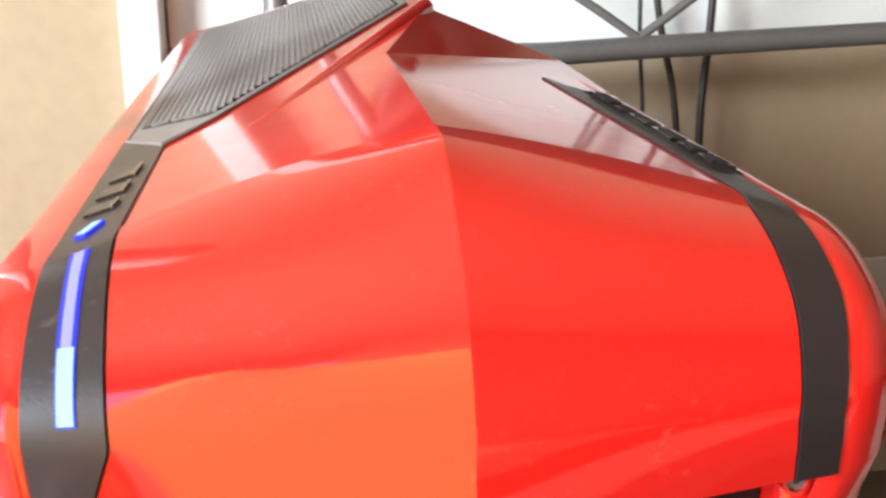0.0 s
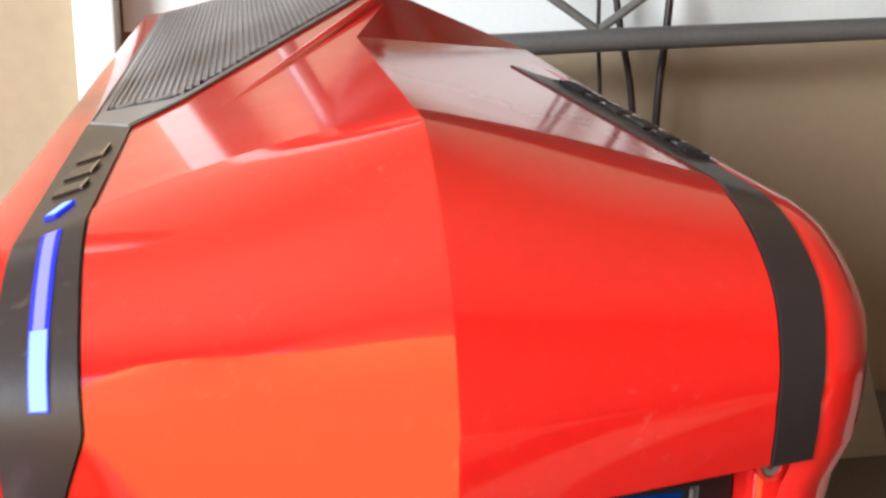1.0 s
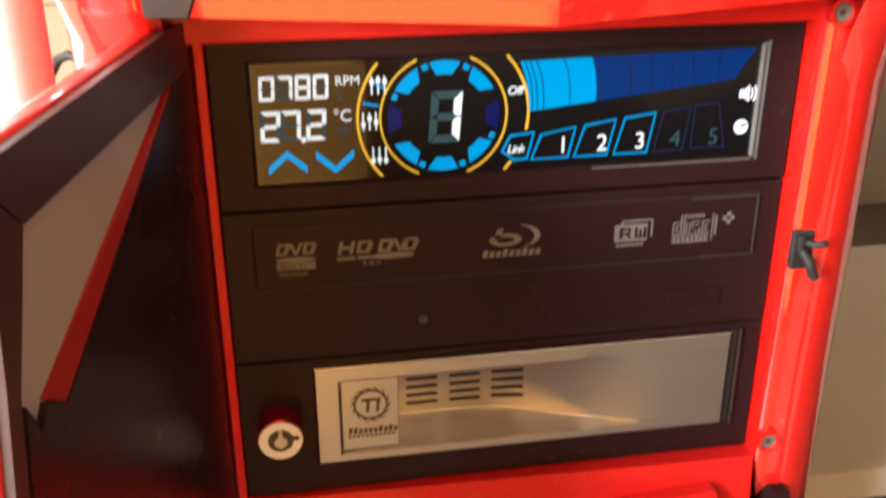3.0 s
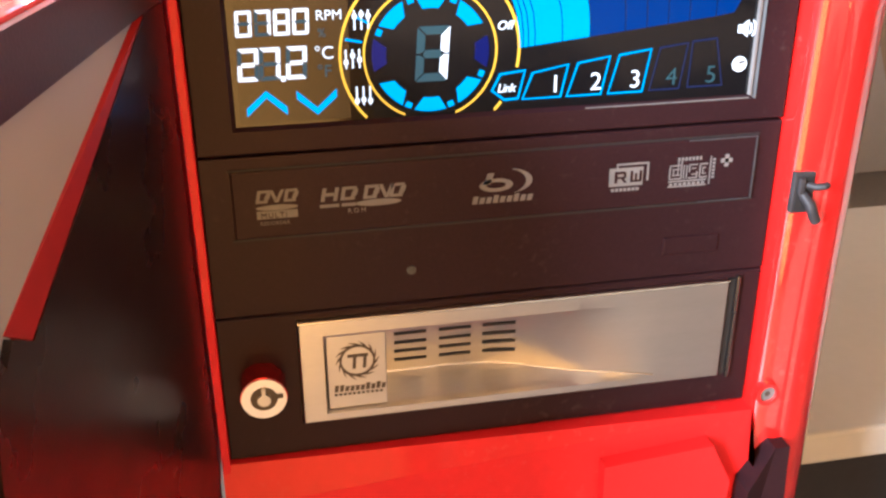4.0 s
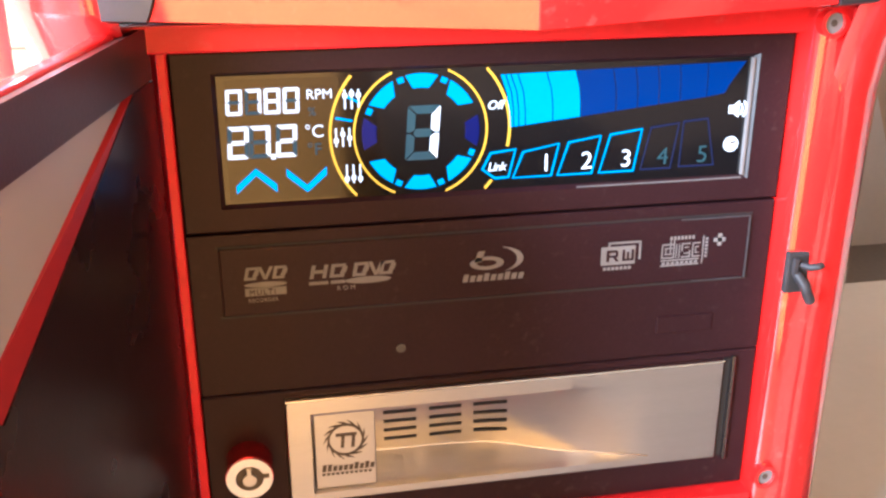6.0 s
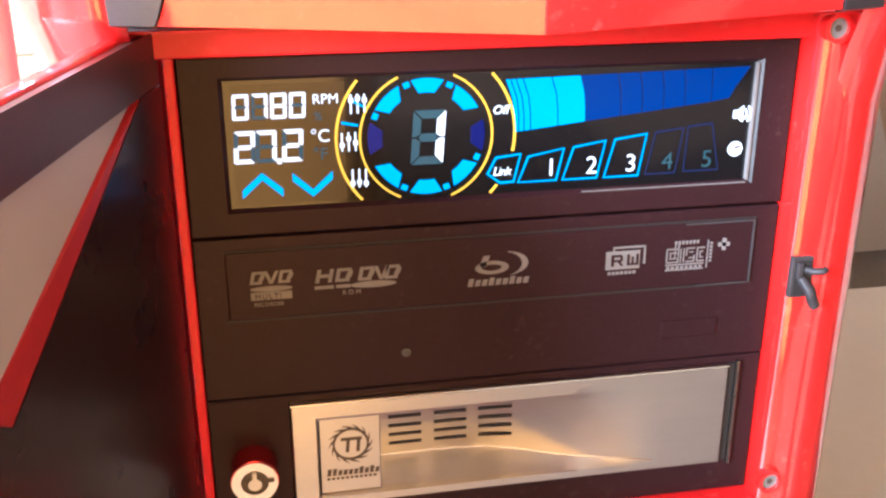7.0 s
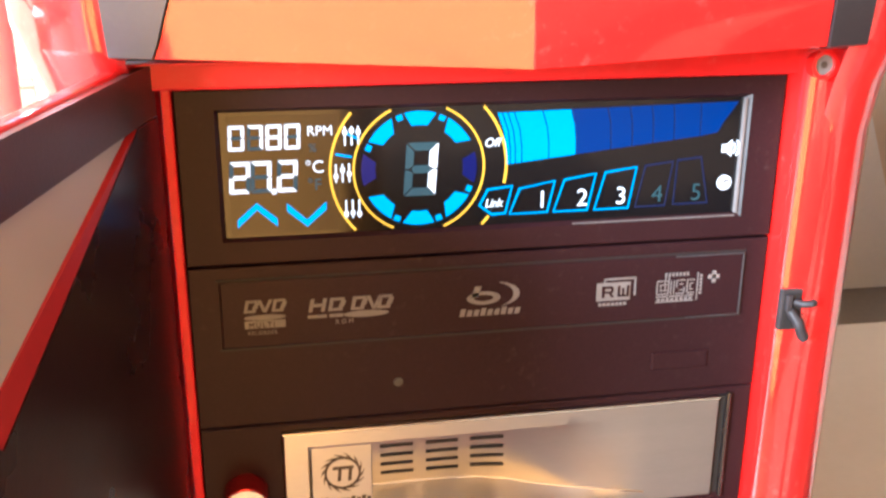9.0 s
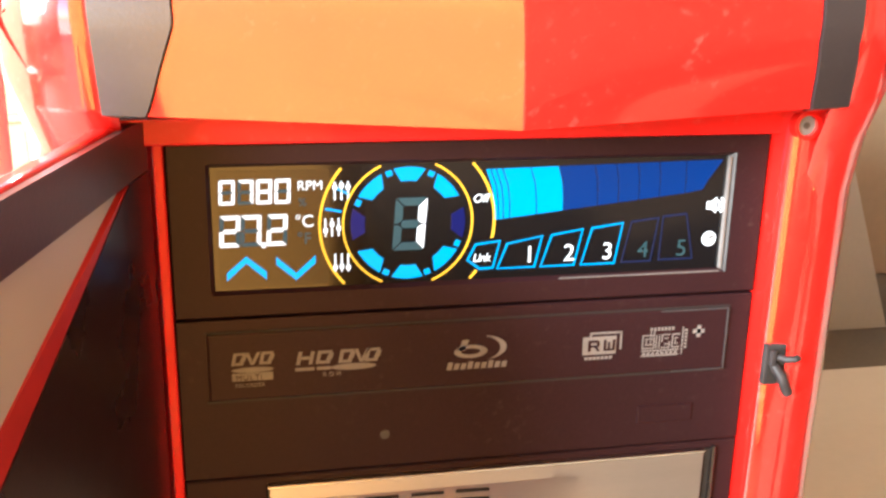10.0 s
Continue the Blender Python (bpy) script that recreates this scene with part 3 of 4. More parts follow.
def vent_front(x):
    """How far forward the slats reach at x."""
    if x < -0.058:
        return 0.1345 - (x + 0.080) * 0.5
    return 0.1235 + (x + 0.058) * 1.92


slat_xs = [-0.0805 + 0.0023 * k for k in range(42)]
for x in slat_xs:
    y0 = vent_front(x) + 0.002
    sub("slat", prism([left_roof(x, y0, 0.0008), left_roof(x + 0.0010, y0, 0.0008), left_roof(x + 0.0009, y0, 0.0018), left_roof(x + 0.0001, y0, 0.0018)],
                      Vector((0, 0.418 - y0, RISE * (0.418 - y0)))), VENT_BLACK, vent)
for k in range(92):
    y = 0.128 + 0.0031 * k
    xs = [x for x in slat_xs if vent_front(x) < y]
    if xs:
        sub("cross_bar", prism([left_roof(xs[0], y, 0.0008), left_roof(xs[-1] + 0.0010, y, 0.0008), left_roof(xs[-1] + 0.0010, y, 0.0016), left_roof(xs[0], y, 0.0016)], (0, 0.0011, 0.0001)), VENT_BLACK, vent)

# the open front door
HINGE, SWING = Vector((-0.0757, 0.003, 0)), radians(12.3)
ALONG, INTO = Vector((-math.sin(SWING), -math.cos(SWING), 0)), Vector((math.cos(SWING), -math.sin(SWING), 0))
OUTLINE = ((0.004, 0.4368), (0.104, 0.4368), (0.109, 0.405), (0.150, 0.21), (0.004, 0.21))


def door_point(u, z, w):
    return HINGE + ALONG * u + INTO * w + Vector((0, 0, z))


door = part("door", prism([door_point(u, z, -0.0062) for u, z in OUTLINE], INTO * 0.0045), RED, case, "open red front door with black lining")
bmd = bmesh.new()
bmd.from_mesh(door.data)
bmesh.ops.bevel(bmd, geom=list(bmd.edges), offset=0.0012, segments=3, affect="EDGES", profile=0.5)
bmd.to_mesh(door.data)
bmd.free()


LINING_EDGE = ((0.0050, 0.4360), (0.1030, 0.4360), (0.1078, 0.405), (0.1482, 0.212), (0.0050, 0.212))
WINDOW = ((0.0190, 0.4246), (0.0925, 0.4238), (0.1040, 0.4010), (0.1000, 0.3925))


def door_slab(points, w0, w1):
    return prism([door_point(u, z, w0) for u, z in points], INTO * (w1 - w0))


sub("lining_back", door_slab(LINING_EDGE, -0.0024, -0.0018), RIM_BROWN, door, "brown-black back of the lining")
sub("lining_rim", door_slab((LINING_EDGE[0], LINING_EDGE[1], (0.1025, 0.4322), (0.0940, 0.4240), (0.0180, 0.4248), (0.0050, 0.4248)), -0.0017, 0.0), RIM_BROWN, door, "matt brown-black upper lining rim")
sub("lining_rim", door_slab(((0.1027, 0.4320), LINING_EDGE[1], LINING_EDGE[2], LINING_EDGE[3], (0.1440, 0.212), (0.1043, 0.4010), (0.0943, 0.4238)), -0.0017, -0.0001), RIM_BROWN, door, "brown-black side lining rim")
sub("lining", door_slab(WINDOW, -0.0017, -0.0012), GREY_LINING, door, "satin grey door lining")
sub("ledge", prism([door_point(0.0188, 0.4246, 0.0), door_point(0.0210, 0.4246, -0.0011), door_point(0.0972, 0.3960, -0.0011), door_point(0.0912, 0.3918, 0.0)], INTO * -0.0006), DEEP_RED, door, "slanting red ledge between lining and pad")
sub("pad", door_slab(((0.0050, 0.4246), (0.0186, 0.4246), (0.0910, 0.3916), (0.0972, 0.3955), (0.1005, 0.3925), (0.1040, 0.3990), (0.1438, 0.212), (0.0050, 0.212)), -0.0017, 0.0002), PAD_BLACK, door, "satin black door pad")

# ---- fan controller in the top bay ----
fan = thing("fan_controller", (0, 0.01, 0.3880), "black fan controller with a lit blue touch screen", "fan controller")
X0, X1, Z0, Z1 = -0.0636, 0.0628, 0.3948, 0.4241
bm = bmesh.new()
loops = []
for (a, b, c, d), y in (((-0.0734, 0.0733, 0.3881, 0.4299), 0.012), ((-0.0734, 0.0733, 0.3881, 0.4299), 0.0006), ((-0.0729, 0.0728, 0.3886, 0.4294), 0.0),
                        ((X0 - 0.0011, X1 + 0.0016, Z0 - 0.001, Z1 + 0.001), 0.0), ((X0, X1, Z0, Z1), 0.0013)):
    loops.append([bm.verts.new((x, y, z)) for x, z in ((a, c), (b, c), (b, d), (a, d))])
for p, q in zip(loops, loops[1:]):
    for k in range(4):
        bm.faces.new((p[k], p[(k + 1) % 4], q[(k + 1) % 4], q[k]))
bezel = part("bezel", bm, BLACK, fan, "matt black bezel")
part("screen_edge", prism([(X1 + 0.0001, 0.0012, Z0), (X1 + 0.0016, -0.0001, Z0 - 0.001), (X1 + 0.0016, -0.0001, Z1 + 0.001), (X1 + 0.0001, 0.0012, Z1)], (0.0, -0.0002, 0)), EDGE_GREY, fan, "pale worn edge of the screen")
part("screen_edge", box(X1 - 0.0001, X1 + 0.0004, -0.0002, 0.0012, Z0, Z1), PRINT, fan, "thin pale line along the screen")
part("screen_edge", box(0.020, X1, -0.0001, 0.0010, Z0 - 0.0008, Z0 - 0.0006), PRINT, fan, "worn pale line under the screen")
screen = part("screen", box(X0 - 0.0002, X1 + 0.0002, 0.0011, 0.004, Z0 - 0.0002, Z1 + 0.0002), SCREEN, fan, "glossy black screen")
GY = 0.0009  # the lit layer, just above the glass
# dark brown patch painted where the glass mirrors the warm room
sub("reflection_patch", plate([(-62.6, 395.3), (-37.3, 395.3), (-36.9, 423.2), (-62.2, 423.2)], 0.0010, 0.0002), SCREEN_REFLECTION, screen, "brown patch painted as a reflection in the screen")

SEGMENTS = {"0": "abcdef", "1": "bc", "2": "abged", "7": "abc", "8": "abcdefg"}


def digit(char, x, z, w, h, t, lean, lit, unlit, y, parent):
    """A seven-segment figure, its lower left corner at (x, z), in millimetres."""
    def seg(pts):
        return [(x + px + lean * pz / h, z + pz) for px, pz in pts]
    g, m = 0.12 * t, h / 2
    shapes = {
        "a": [(g, h), (w - g, h), (w - t - g, h - t), (t + g, h - t)],
        "d": [(t + g, t), (w - t - g, t), (w - g, 0), (g, 0)],
        "f": [(0, h - g), (t, h - t - g), (t, m + t / 2), (t / 2, m + g), (0, m + g)],
        "b": [(w, h - g), (w, m + g), (w - t / 2, m + g), (w - t, m + t / 2), (w - t, h - t - g)],
        "e": [(0, g), (0, m - g), (t / 2, m - g), (t, m - t / 2), (t, t + g)],
        "c": [(w, g), (w - t, t + g), (w - t, m - t / 2), (w - t / 2, m - g), (w, m - g)],
        "g": [(t * 0.7 + g, m), (t + g, m + t / 2), (w - t - g, m + t / 2), (w - t * 0.7 - g, m), (w - t - g, m - t / 2), (t + g, m - t / 2)],
    }
    on = SEGMENTS[char]
    bm = bmesh.new()
    for key in on:
        plate(seg(shapes[key]), y, 0.0002, bm)
    sub("figure", bm, lit, parent)
    off = [key for key in shapes if key not in on]
    if off and unlit:
        bm = bmesh.new()
        for key in off:
            plate(seg(shapes[key]), y, 0.0002, bm)
        sub("unlit_figure", bm, unlit, parent)


for char, x in zip("0780", (-62.1, -57.9, -53.7, -49.5)):
    digit(char, x, 415.4, 3.6, 5.8, 0.75, 0.25, LIT_WHITE, LIT_DIM, GY, screen)
for char, x in zip("272", (-62.4, -57.6, -51.6)):
    digit(char, x, 405.3, 4.7, 7.5, 0.95, 0.35, LIT_WHITE, LIT_DIM, GY, screen)
sub("point", plate([(-52.75, 404.9), (-51.75, 404.9), (-51.75, 406.1), (-52.75, 406.1)], GY, 0.0002), LIT_WHITE, screen)
lettering("RPM", 3.2, -44.3, 418.4, GY, LIT_WHITE, screen, bold=-0.03)
lettering("%", 2.8, -44.0, 414.6, GY, LIT_DIM, screen)
lettering("°C", 4.1, -45.0, 409.6, GY, LIT_WHITE, screen, bold=-0.03)
lettering("°F", 4.0, -44.6, 405.4, GY, LIT_DIM, screen)
for sign, x, z in ((1, -56.4, 397.0), (-1, -44.9, 397.0)):
    pts = [(-4.6, 0.0), (0, 4.2), (4.6, 0.0), (4.6, 1.9), (0, 5.9), (-4.6, 1.9)]
    sub("arrow", plate([(x + px, z + (pz if sign > 0 else 5.5 - pz)) for px, pz in pts], GY, 0.0002), LIT_CYAN, screen, "lit blue arrow")

CX, CZ = -18.1, 409.5
for r0, r1, a0, a1 in ((15.4, 15.85, 115, 246), (15.4, 15.85, -68, 66), (20.8, 21.4, 139, 223), (20.8, 21.4, -12, 43), (20.8, 21.4, -43.5, -36.5)):
    sub("ring", ring_band(CX, CZ, r0, r1, a0, a1, GY), LIT_YELLOW, screen, "lit yellow arc")
for k in range(8):
    a = 90 + 45 * k
    lit = k not in (2, 6)
    at = lambda r, ang: (CX + r * math.cos(radians(ang)), CZ + r * math.sin(radians(ang)))
    bm = plate([at(13.8, a - 17 + 4 * n) for n in range(9)] + [at(10.5, a + 10 - 4 * n) for n in range(6)], GY)
    if lit:
        ring_band(CX, CZ, 12.5, 13.8, a + 17.5, a + 24, GY, 4, bm)
    sub("blade", bm, LIT_CYAN if lit else LIT_DEEP, screen, "lit blue fan blade sign" if lit else "dark blue fan blade sign")
digit("1", -22.0, 402.9, 7.6, 12.9, 1.9, 0.9, LIT_WHITE, LIT_DIM, GY, screen)
for x, z, knobs in ((-34.0, 418.0, (0.9, 1.3, 0.9)), (-36.3, 409.2, (-0.7, 0.8, -0.2)), (-34.1, 400.4, (-1.1, -0.9, -1.2))):
    bm = bmesh.new()
    for k, dz in enumerate(knobs):
        px = x + (k - 1) * 1.55
        plate([(px - 0.17, z - 2.2), (px + 0.17, z - 2.2), (px + 0.17, z + 2.2), (px - 0.17, z + 2.2)], GY, 0.0002, bm)
        plate([(px - 0.5, z + dz - 0.5), (px + 0.5, z + dz - 0.5), (px + 0.5, z + dz + 0.5), (px - 0.5, z + dz + 0.5)], GY - 0.0002, 0.0002, bm)
    sub("slider_sign", bm, LIT_WHITE, screen, "lit white slider sign")
for a in (151, 167):
    sub("divider", ring_band(CX, CZ, 16.3, 20.2, a, a + 1.6, GY, 3), LIT_CYAN, screen)
lettering("Off", 2.9, -2.5, 414.2, GY, LIT_WHITE, screen, shear=0.2)


def wedge(t0, t1, mat):
    """A piece of the speed bar, t from 0 at the ring to 1 at the far tip, bowed like the ring."""
    def edge(t):
        x = 2.4 + 54.4 * t
        top, low = 422.2 + 0.9 * t, 409.6 + 6.0 * t
        bow = [(0.0, top), (1.6, top - (top - low) * 0.35), (2.2, low + (top - low) * 0.3), (2.3, low)]
        lead = 58.9 * t
        return [(0.3 + lead + bx * (1 - t), bz) for bx, bz in bow] if t < 0.98 else [(61.4, top), (59.6, top - 2.6), (57.9, top - 5), (56.6, low)]
    return plate(edge(t0) + edge(t1)[::-1], GY, 0.0002)


cuts = (0.0, 0.022, 0.044, 0.072, 0.19, 0.31)
for a, b in zip(cuts, cuts[1:]):
    sub("speed_bar", wedge(a + 0.0055, b, LIT_CYAN), LIT_CYAN, screen, "lit bright blue part of the speed bar")
cuts = (0.31, 0.465, 0.56, 0.655, 0.75, 0.87, 1.0)
for a, b in zip(cuts, cuts[1:]):
    sub("speed_bar", wedge(a + 0.005, b, LIT_BLUE), LIT_BLUE, screen, "dark blue part of the speed bar")


def outline_key(points, width, mat):
    c = Vector((sum(p[0] for p in points) / len(points), sum(p[1] for p in points) / len(points)))
    inner = []
    for p in points:
        d = Vector(p) - c
        inner.append(tuple(c + d * (1 - width * 1.45 / d.length)))
    bm = bmesh.new()
    n = len(points)
    for k in range(n):
        j = (k + 1) % n
        plate([points[k], points[j], inner[j], inner[k]], GY, 0.0002, bm)
    return sub("key_outline", bm, mat, screen)


outline_key([(-3.7, 399.6), (-1.6, 403.8), (4.8, 404.4), (3.2, 397.2), (-0.4, 397.0)], 0.4, LIT_CYAN)
lettering("Link", 2.9, -2.2, 399.2, GY, LIT_WHITE, screen, shear=0.2, spread=0.9)
for x0, x1, x2, x3, z0, z1, z2, mat in ((3.9, 6.3, 15.5, 13.8, 397.0, 403.6, 405.2, LIT_CYAN), (15.0, 17.6, 25.9, 24.0, 397.0, 405.4, 406.6, LIT_CYAN),
                                        (25.5, 28.0, 36.3, 34.6, 397.0, 406.8, 407.8, LIT_CYAN), (36.2, 38.3, 45.7, 44.2, 397.2, 408.0, 408.8, LIT_FAINT),
                                        (46.2, 46.6, 53.0, 55.6, 397.4, 409.1, 409.6, LIT_FAINT)):
    outline_key([(x0, z0), (x1, z1), (x2, z2), (x3, z0)], 0.36 if mat is LIT_CYAN else 0.3, mat)
for text, x, mat in (("1", 10.7, LIT_WHITE), ("2", 20.9, LIT_WHITE), ("3", 30.9, LIT_WHITE), ("4", 40.4, LIT_DIM), ("5", 50.7, LIT_DIM)):
    lettering(text, 6.2, x, 398.4, GY, mat, screen, bold=-0.05)
sub("sound_sign", plate([(58.2, 410.4), (59.4, 410.4), (60.8, 409.3), (60.8, 413.5), (59.4, 412.4), (58.2, 412.4)], GY, 0.0002), LIT_WHITE, screen, "lit white loudspeaker sign")
for r in (1.9, 2.9):
    sub("sound_sign", ring_band(59.6, 411.4, r, r + 0.4, -38, 38, GY, 6), LIT_WHITE, screen)
sub("power_sign", disc(59.6, 402.6, GY, GY + 0.0002, 1.9), LIT_WHITE, screen, "lit white round sign")
sub("power_sign", plate([(59.3, 402.6), (60.9, 403.0), (60.9, 403.5), (59.3, 403.3)], GY - 0.0002, 0.0002), DARK_PRINT, screen)

# ---- optical drive in the second bay ----
drive = thing("optical_drive", (0, 0.01, 0.3455), "black optical disc drive with grey format marks", "disc drive")
part("faceplate", box(-0.0735, 0.0734, 0.0006, 0.02, 0.3454, 0.3874, 0.0005), BLACK, drive, "matt black faceplate")
tray = part("tray_door", box(-0.0664, 0.0668, 0.0, 0.004, 0.3667, 0.3840, 0.0005), BLACK, drive, "black tray door")
bm = box(-0.0670, 0.0674, 0.0004, 0.001, 0.3661, 0.3667)
box(-0.0670, 0.0674, 0.0004, 0.001, 0.3840, 0.3845, bm=bm)
part("gap", bm, HOLE, drive)
part("worn_edge", box(0.0664, 0.0668, -0.0002, 0.0, 0.3667, 0.3838), EDGE_GREY, drive, "pale worn edge of the tray")
part("worn_edge", box(0.048, 0.0665, -0.0002, 0.0, 0.3836, 0.3839), EDGE_GREY, drive)
part("worn_edge", box(0.052, 0.066, -0.0002, 0.0, 0.3667, 0.3669), EDGE_GREY, drive)
part("eject_button", box(0.0436, 0.0593, 0.0001, 0.004, 0.3519, 0.3570, 0.0004), BLACK, drive, "black eject button")
part("indicator", disc(-23.8, 354.4, 0.0003, 0.004, 1.2), EDGE_GREY, drive, "small grey indicator")
PY = -0.0001


def mark(name, shapes, label):
    bm = bmesh.new()
    for pts in shapes:
        plate(pts, PY, 0.0002, bm)
    return sub(name, bm, PRINT, tray, label)


def slab(x, z, w, h, lean=0.0):
    return [(x, z), (x + w, z), (x + w + lean, z + h), (x + lean, z + h)]


def ellipse(cx, cz, rx, rz, n=20):
    return [(cx + rx * math.cos(2 * math.pi * k / n), cz + rz * math.sin(2 * math.pi * k / n)) for k in range(n)]


def dee(x, z, w, h, t, lean):
    """A slanting hollow block, rounded on its far side."""
    return [slab(x, z, t, h, lean), slab(x + t, z, w - 1.6 * t, t * 0.8, 0.2 * lean), slab(x + t + 0.8 * lean, z + h - t * 0.8, w - 1.6 * t, t * 0.8, 0.2 * lean),
            [(x + w - t, z + 0.4), (x + w, z + h * 0.35), (x + w + 0.7 * lean, z + h * 0.75), (x + w - t + lean, z + h - 0.3), (x + w - 1.6 * t + lean, z + h - 0.9), (x + w - 1.6 * t, z + 0.9)]]


def vee(x, z, w, h, t, lean):
    return [[(x, z + h), (x + t, z + h), (x + w / 2 + 0.2, z + 1.2), (x + w / 2 - 0.2, z)], [(x + w, z + h), (x + w + t, z + h), (x + w / 2 + 0.6, z), (x + w / 2 - 0.2, z)]]


mark("format_mark", dee(-61.0, 375.9, 3.3, 3.2, 0.8, 0.7) + vee(-57.6, 375.9, 2.8, 3.2, 0.8, 0) + dee(-54.4, 375.9, 3.3, 3.2, 0.8, 0.7), "grey disc format mark")
mark("format_mark", [ellipse(-56.0, 374.6, 5.0, 0.7), slab(-60.9, 371.8, 9.7, 2.0)], "grey disc format mark")
lettering("MULTI", 1.9, -60.0, 372.1, -0.0003, BLACK, tray, spread=1.25)
lettering("RECORDER", 1.35, -60.3, 370.2, PY, PRINT, tray, spread=1.05)
mark("format_mark", [slab(-45.6, 375.1, 0.9, 3.4, 0.7), slab(-42.6, 375.1, 0.9, 3.4, 0.7), slab(-44.9, 376.4, 2.6, 0.8)] + dee(-40.9, 375.1, 4.0, 3.4, 0.9, 0.7)
     + dee(-35.4, 375.0, 3.8, 3.5, 0.9, 0.7) + vee(-31.4, 375.0, 3.0, 3.5, 0.9, 0) + dee(-29.0, 375.0, 3.8, 3.5, 0.9, 0.7), "grey disc format mark")
mark("format_mark", [ellipse(-31.6, 373.9, 5.6, 0.85), slab(-45.8, 373.5, 4.6, 0.8), slab(-40.6, 373.5, 3.4, 0.8)], "grey disc format mark")
lettering("ROM", 1.6, -39.2, 371.7, PY, PRINT, tray, spread=1.6)
bm = bmesh.new()
plate(slab(-5.4, 376.2, 1.7, 2.9, 1.0), PY, 0.0002, bm)
outer_b, inner_b = ellipse(-2.2, 375.9, 4.3, 1.75), ellipse(-2.2, 375.9, 2.5, 0.85)
for k in range(20):
    plate([outer_b[k], outer_b[(k + 1) % 20], inner_b[(k + 1) % 20], inner_b[k]], PY, 0.0002, bm)
for k in range(10):
    a0, a1 = -75 + 15.5 * k, -75 + 15.5 * (k + 1)
    w0, w1 = 1.3 * math.sin(math.pi * (k + 0.2) / 10.4), 1.3 * math.sin(math.pi * (k + 1.2) / 11.4)
    c = lambda a, r: (0.8 + 1.25 * r * math.cos(radians(a)), 376.7 + 0.66 * r * math.sin(radians(a)))
    plate([c(a0, 5.0), c(a1, 5.0), c(a1, 5.0 - w1), c(a0, 5.0 - w0)], PY, 0.0002, bm)
sub("format_mark", bm, PRINT, tray, "grey curled disc format mark")
for k in range(9):
    mark("bar", [slab(-8.3 + 1.75 * k, 371.2, 1.25, 1.6 if k % 3 else 2.0, 0.4)], "")
mark("format_mark", [slab(27.2, 372.9, 9.0, 4.9)], "grey rounded format mark")
mark("format_mark", [slab(29.0, 378.5, 8.6, 0.5), slab(37.2, 374.0, 0.5, 5.0), slab(29.0, 377.8, 0.5, 1.0)], "grey outline")
bm = bmesh.new()
for pts in ([slab(28.6, 373.9, 0.7, 3.0), slab(29.3, 376.3, 2.0, 0.6), slab(31.0, 375.2, 0.6, 1.4), slab(29.3, 375.0, 2.0, 0.5), [(30.3, 375.0), (31.0, 375.0), (31.9, 373.9), (31.1, 373.9)],
             slab(32.8, 374.2, 0.6, 2.7), slab(34.0, 374.2, 0.5, 2.0), slab(35.2, 374.2, 0.6, 2.7), slab(32.8, 373.9, 3.0, 0.5)]):
    plate(pts, -0.0003, 0.0002, bm)
sub("mark_cut", bm, BLACK, tray)
for k in range(7):
    mark("bar", [slab(27.9 + 1.1 * k, 371.5, 0.8, 0.8)], "")
bm = bmesh.new()
strokes = [slab(43.2, 371.4, 10.4, 0.35), slab(43.2, 372.8, 10.4, 0.35)] + [slab(43.6 + 1.25 * k, 371.9, 0.8, 0.6) for k in range(8)] + [slab(45.4 + 0.98 * k, 378.5, 0.62, 0.9) for k in range(7)]
strokes += [slab(55.0, 373.2 + 0.95 * k, 0.7, 0.6) for k in range(6)] + [slab(54.3, 371.6, 0.3, 7.6)]
for x0, x1 in ((43.3, 46.6), (48.6, 51.0), (51.5, 53.7)):
    strokes += [slab(x0, 373.5, x1 - x0, 0.35), slab(x0, 377.1, x1 - x0, 0.35), slab(x0 + 0.8, 374.5, x1 - x0 - 1.2, 0.3), slab(x0 + 0.8, 376.1, x1 - x0 - 1.2, 0.3)]
strokes += [slab(43.3, 373.5, 0.35, 3.9), slab(44.3, 374.5, 0.3, 1.9), slab(45.5, 374.5, 0.3, 3.9), slab(46.4, 373.5, 0.35, 4.9), slab(47.1, 373.5, 0.3, 3.8), slab(47.9, 373.5, 0.3, 3.8), slab(48.6, 375.3, 0.35, 2.0), slab(50.7, 373.5, 0.35, 1.9), slab(51.5, 373.5, 0.35, 3.9), slab(52.3, 374.5, 0.3, 1.8)]
for pts in strokes:
    plate(pts, PY, 0.0002, bm)
sub("format_mark", bm, PRINT, tray, "grey block disc format mark")
bm = bmesh.new()
for pts in (slab(57.2, 377.2, 3.2, 1.1), slab(58.3, 376.1, 1.1, 3.3)):
    plate(pts, PY, 0.0002, bm)
sub("plus_mark", bm, PRINT, tray, "grey plus mark")

# ---- steel drive dock in the third bay ----
dock = thing("drive_dock", (0, 0.01, 0.3025), "black drive dock with a brushed steel door and key lock", "drive dock")
PX0, PX1, PZ0, PZ1 = -0.0534, 0.0637, 0.3125, 0.3427
RX0, RX1 = -0.0473, 0.0440
bm = bmesh.new()
loops = []
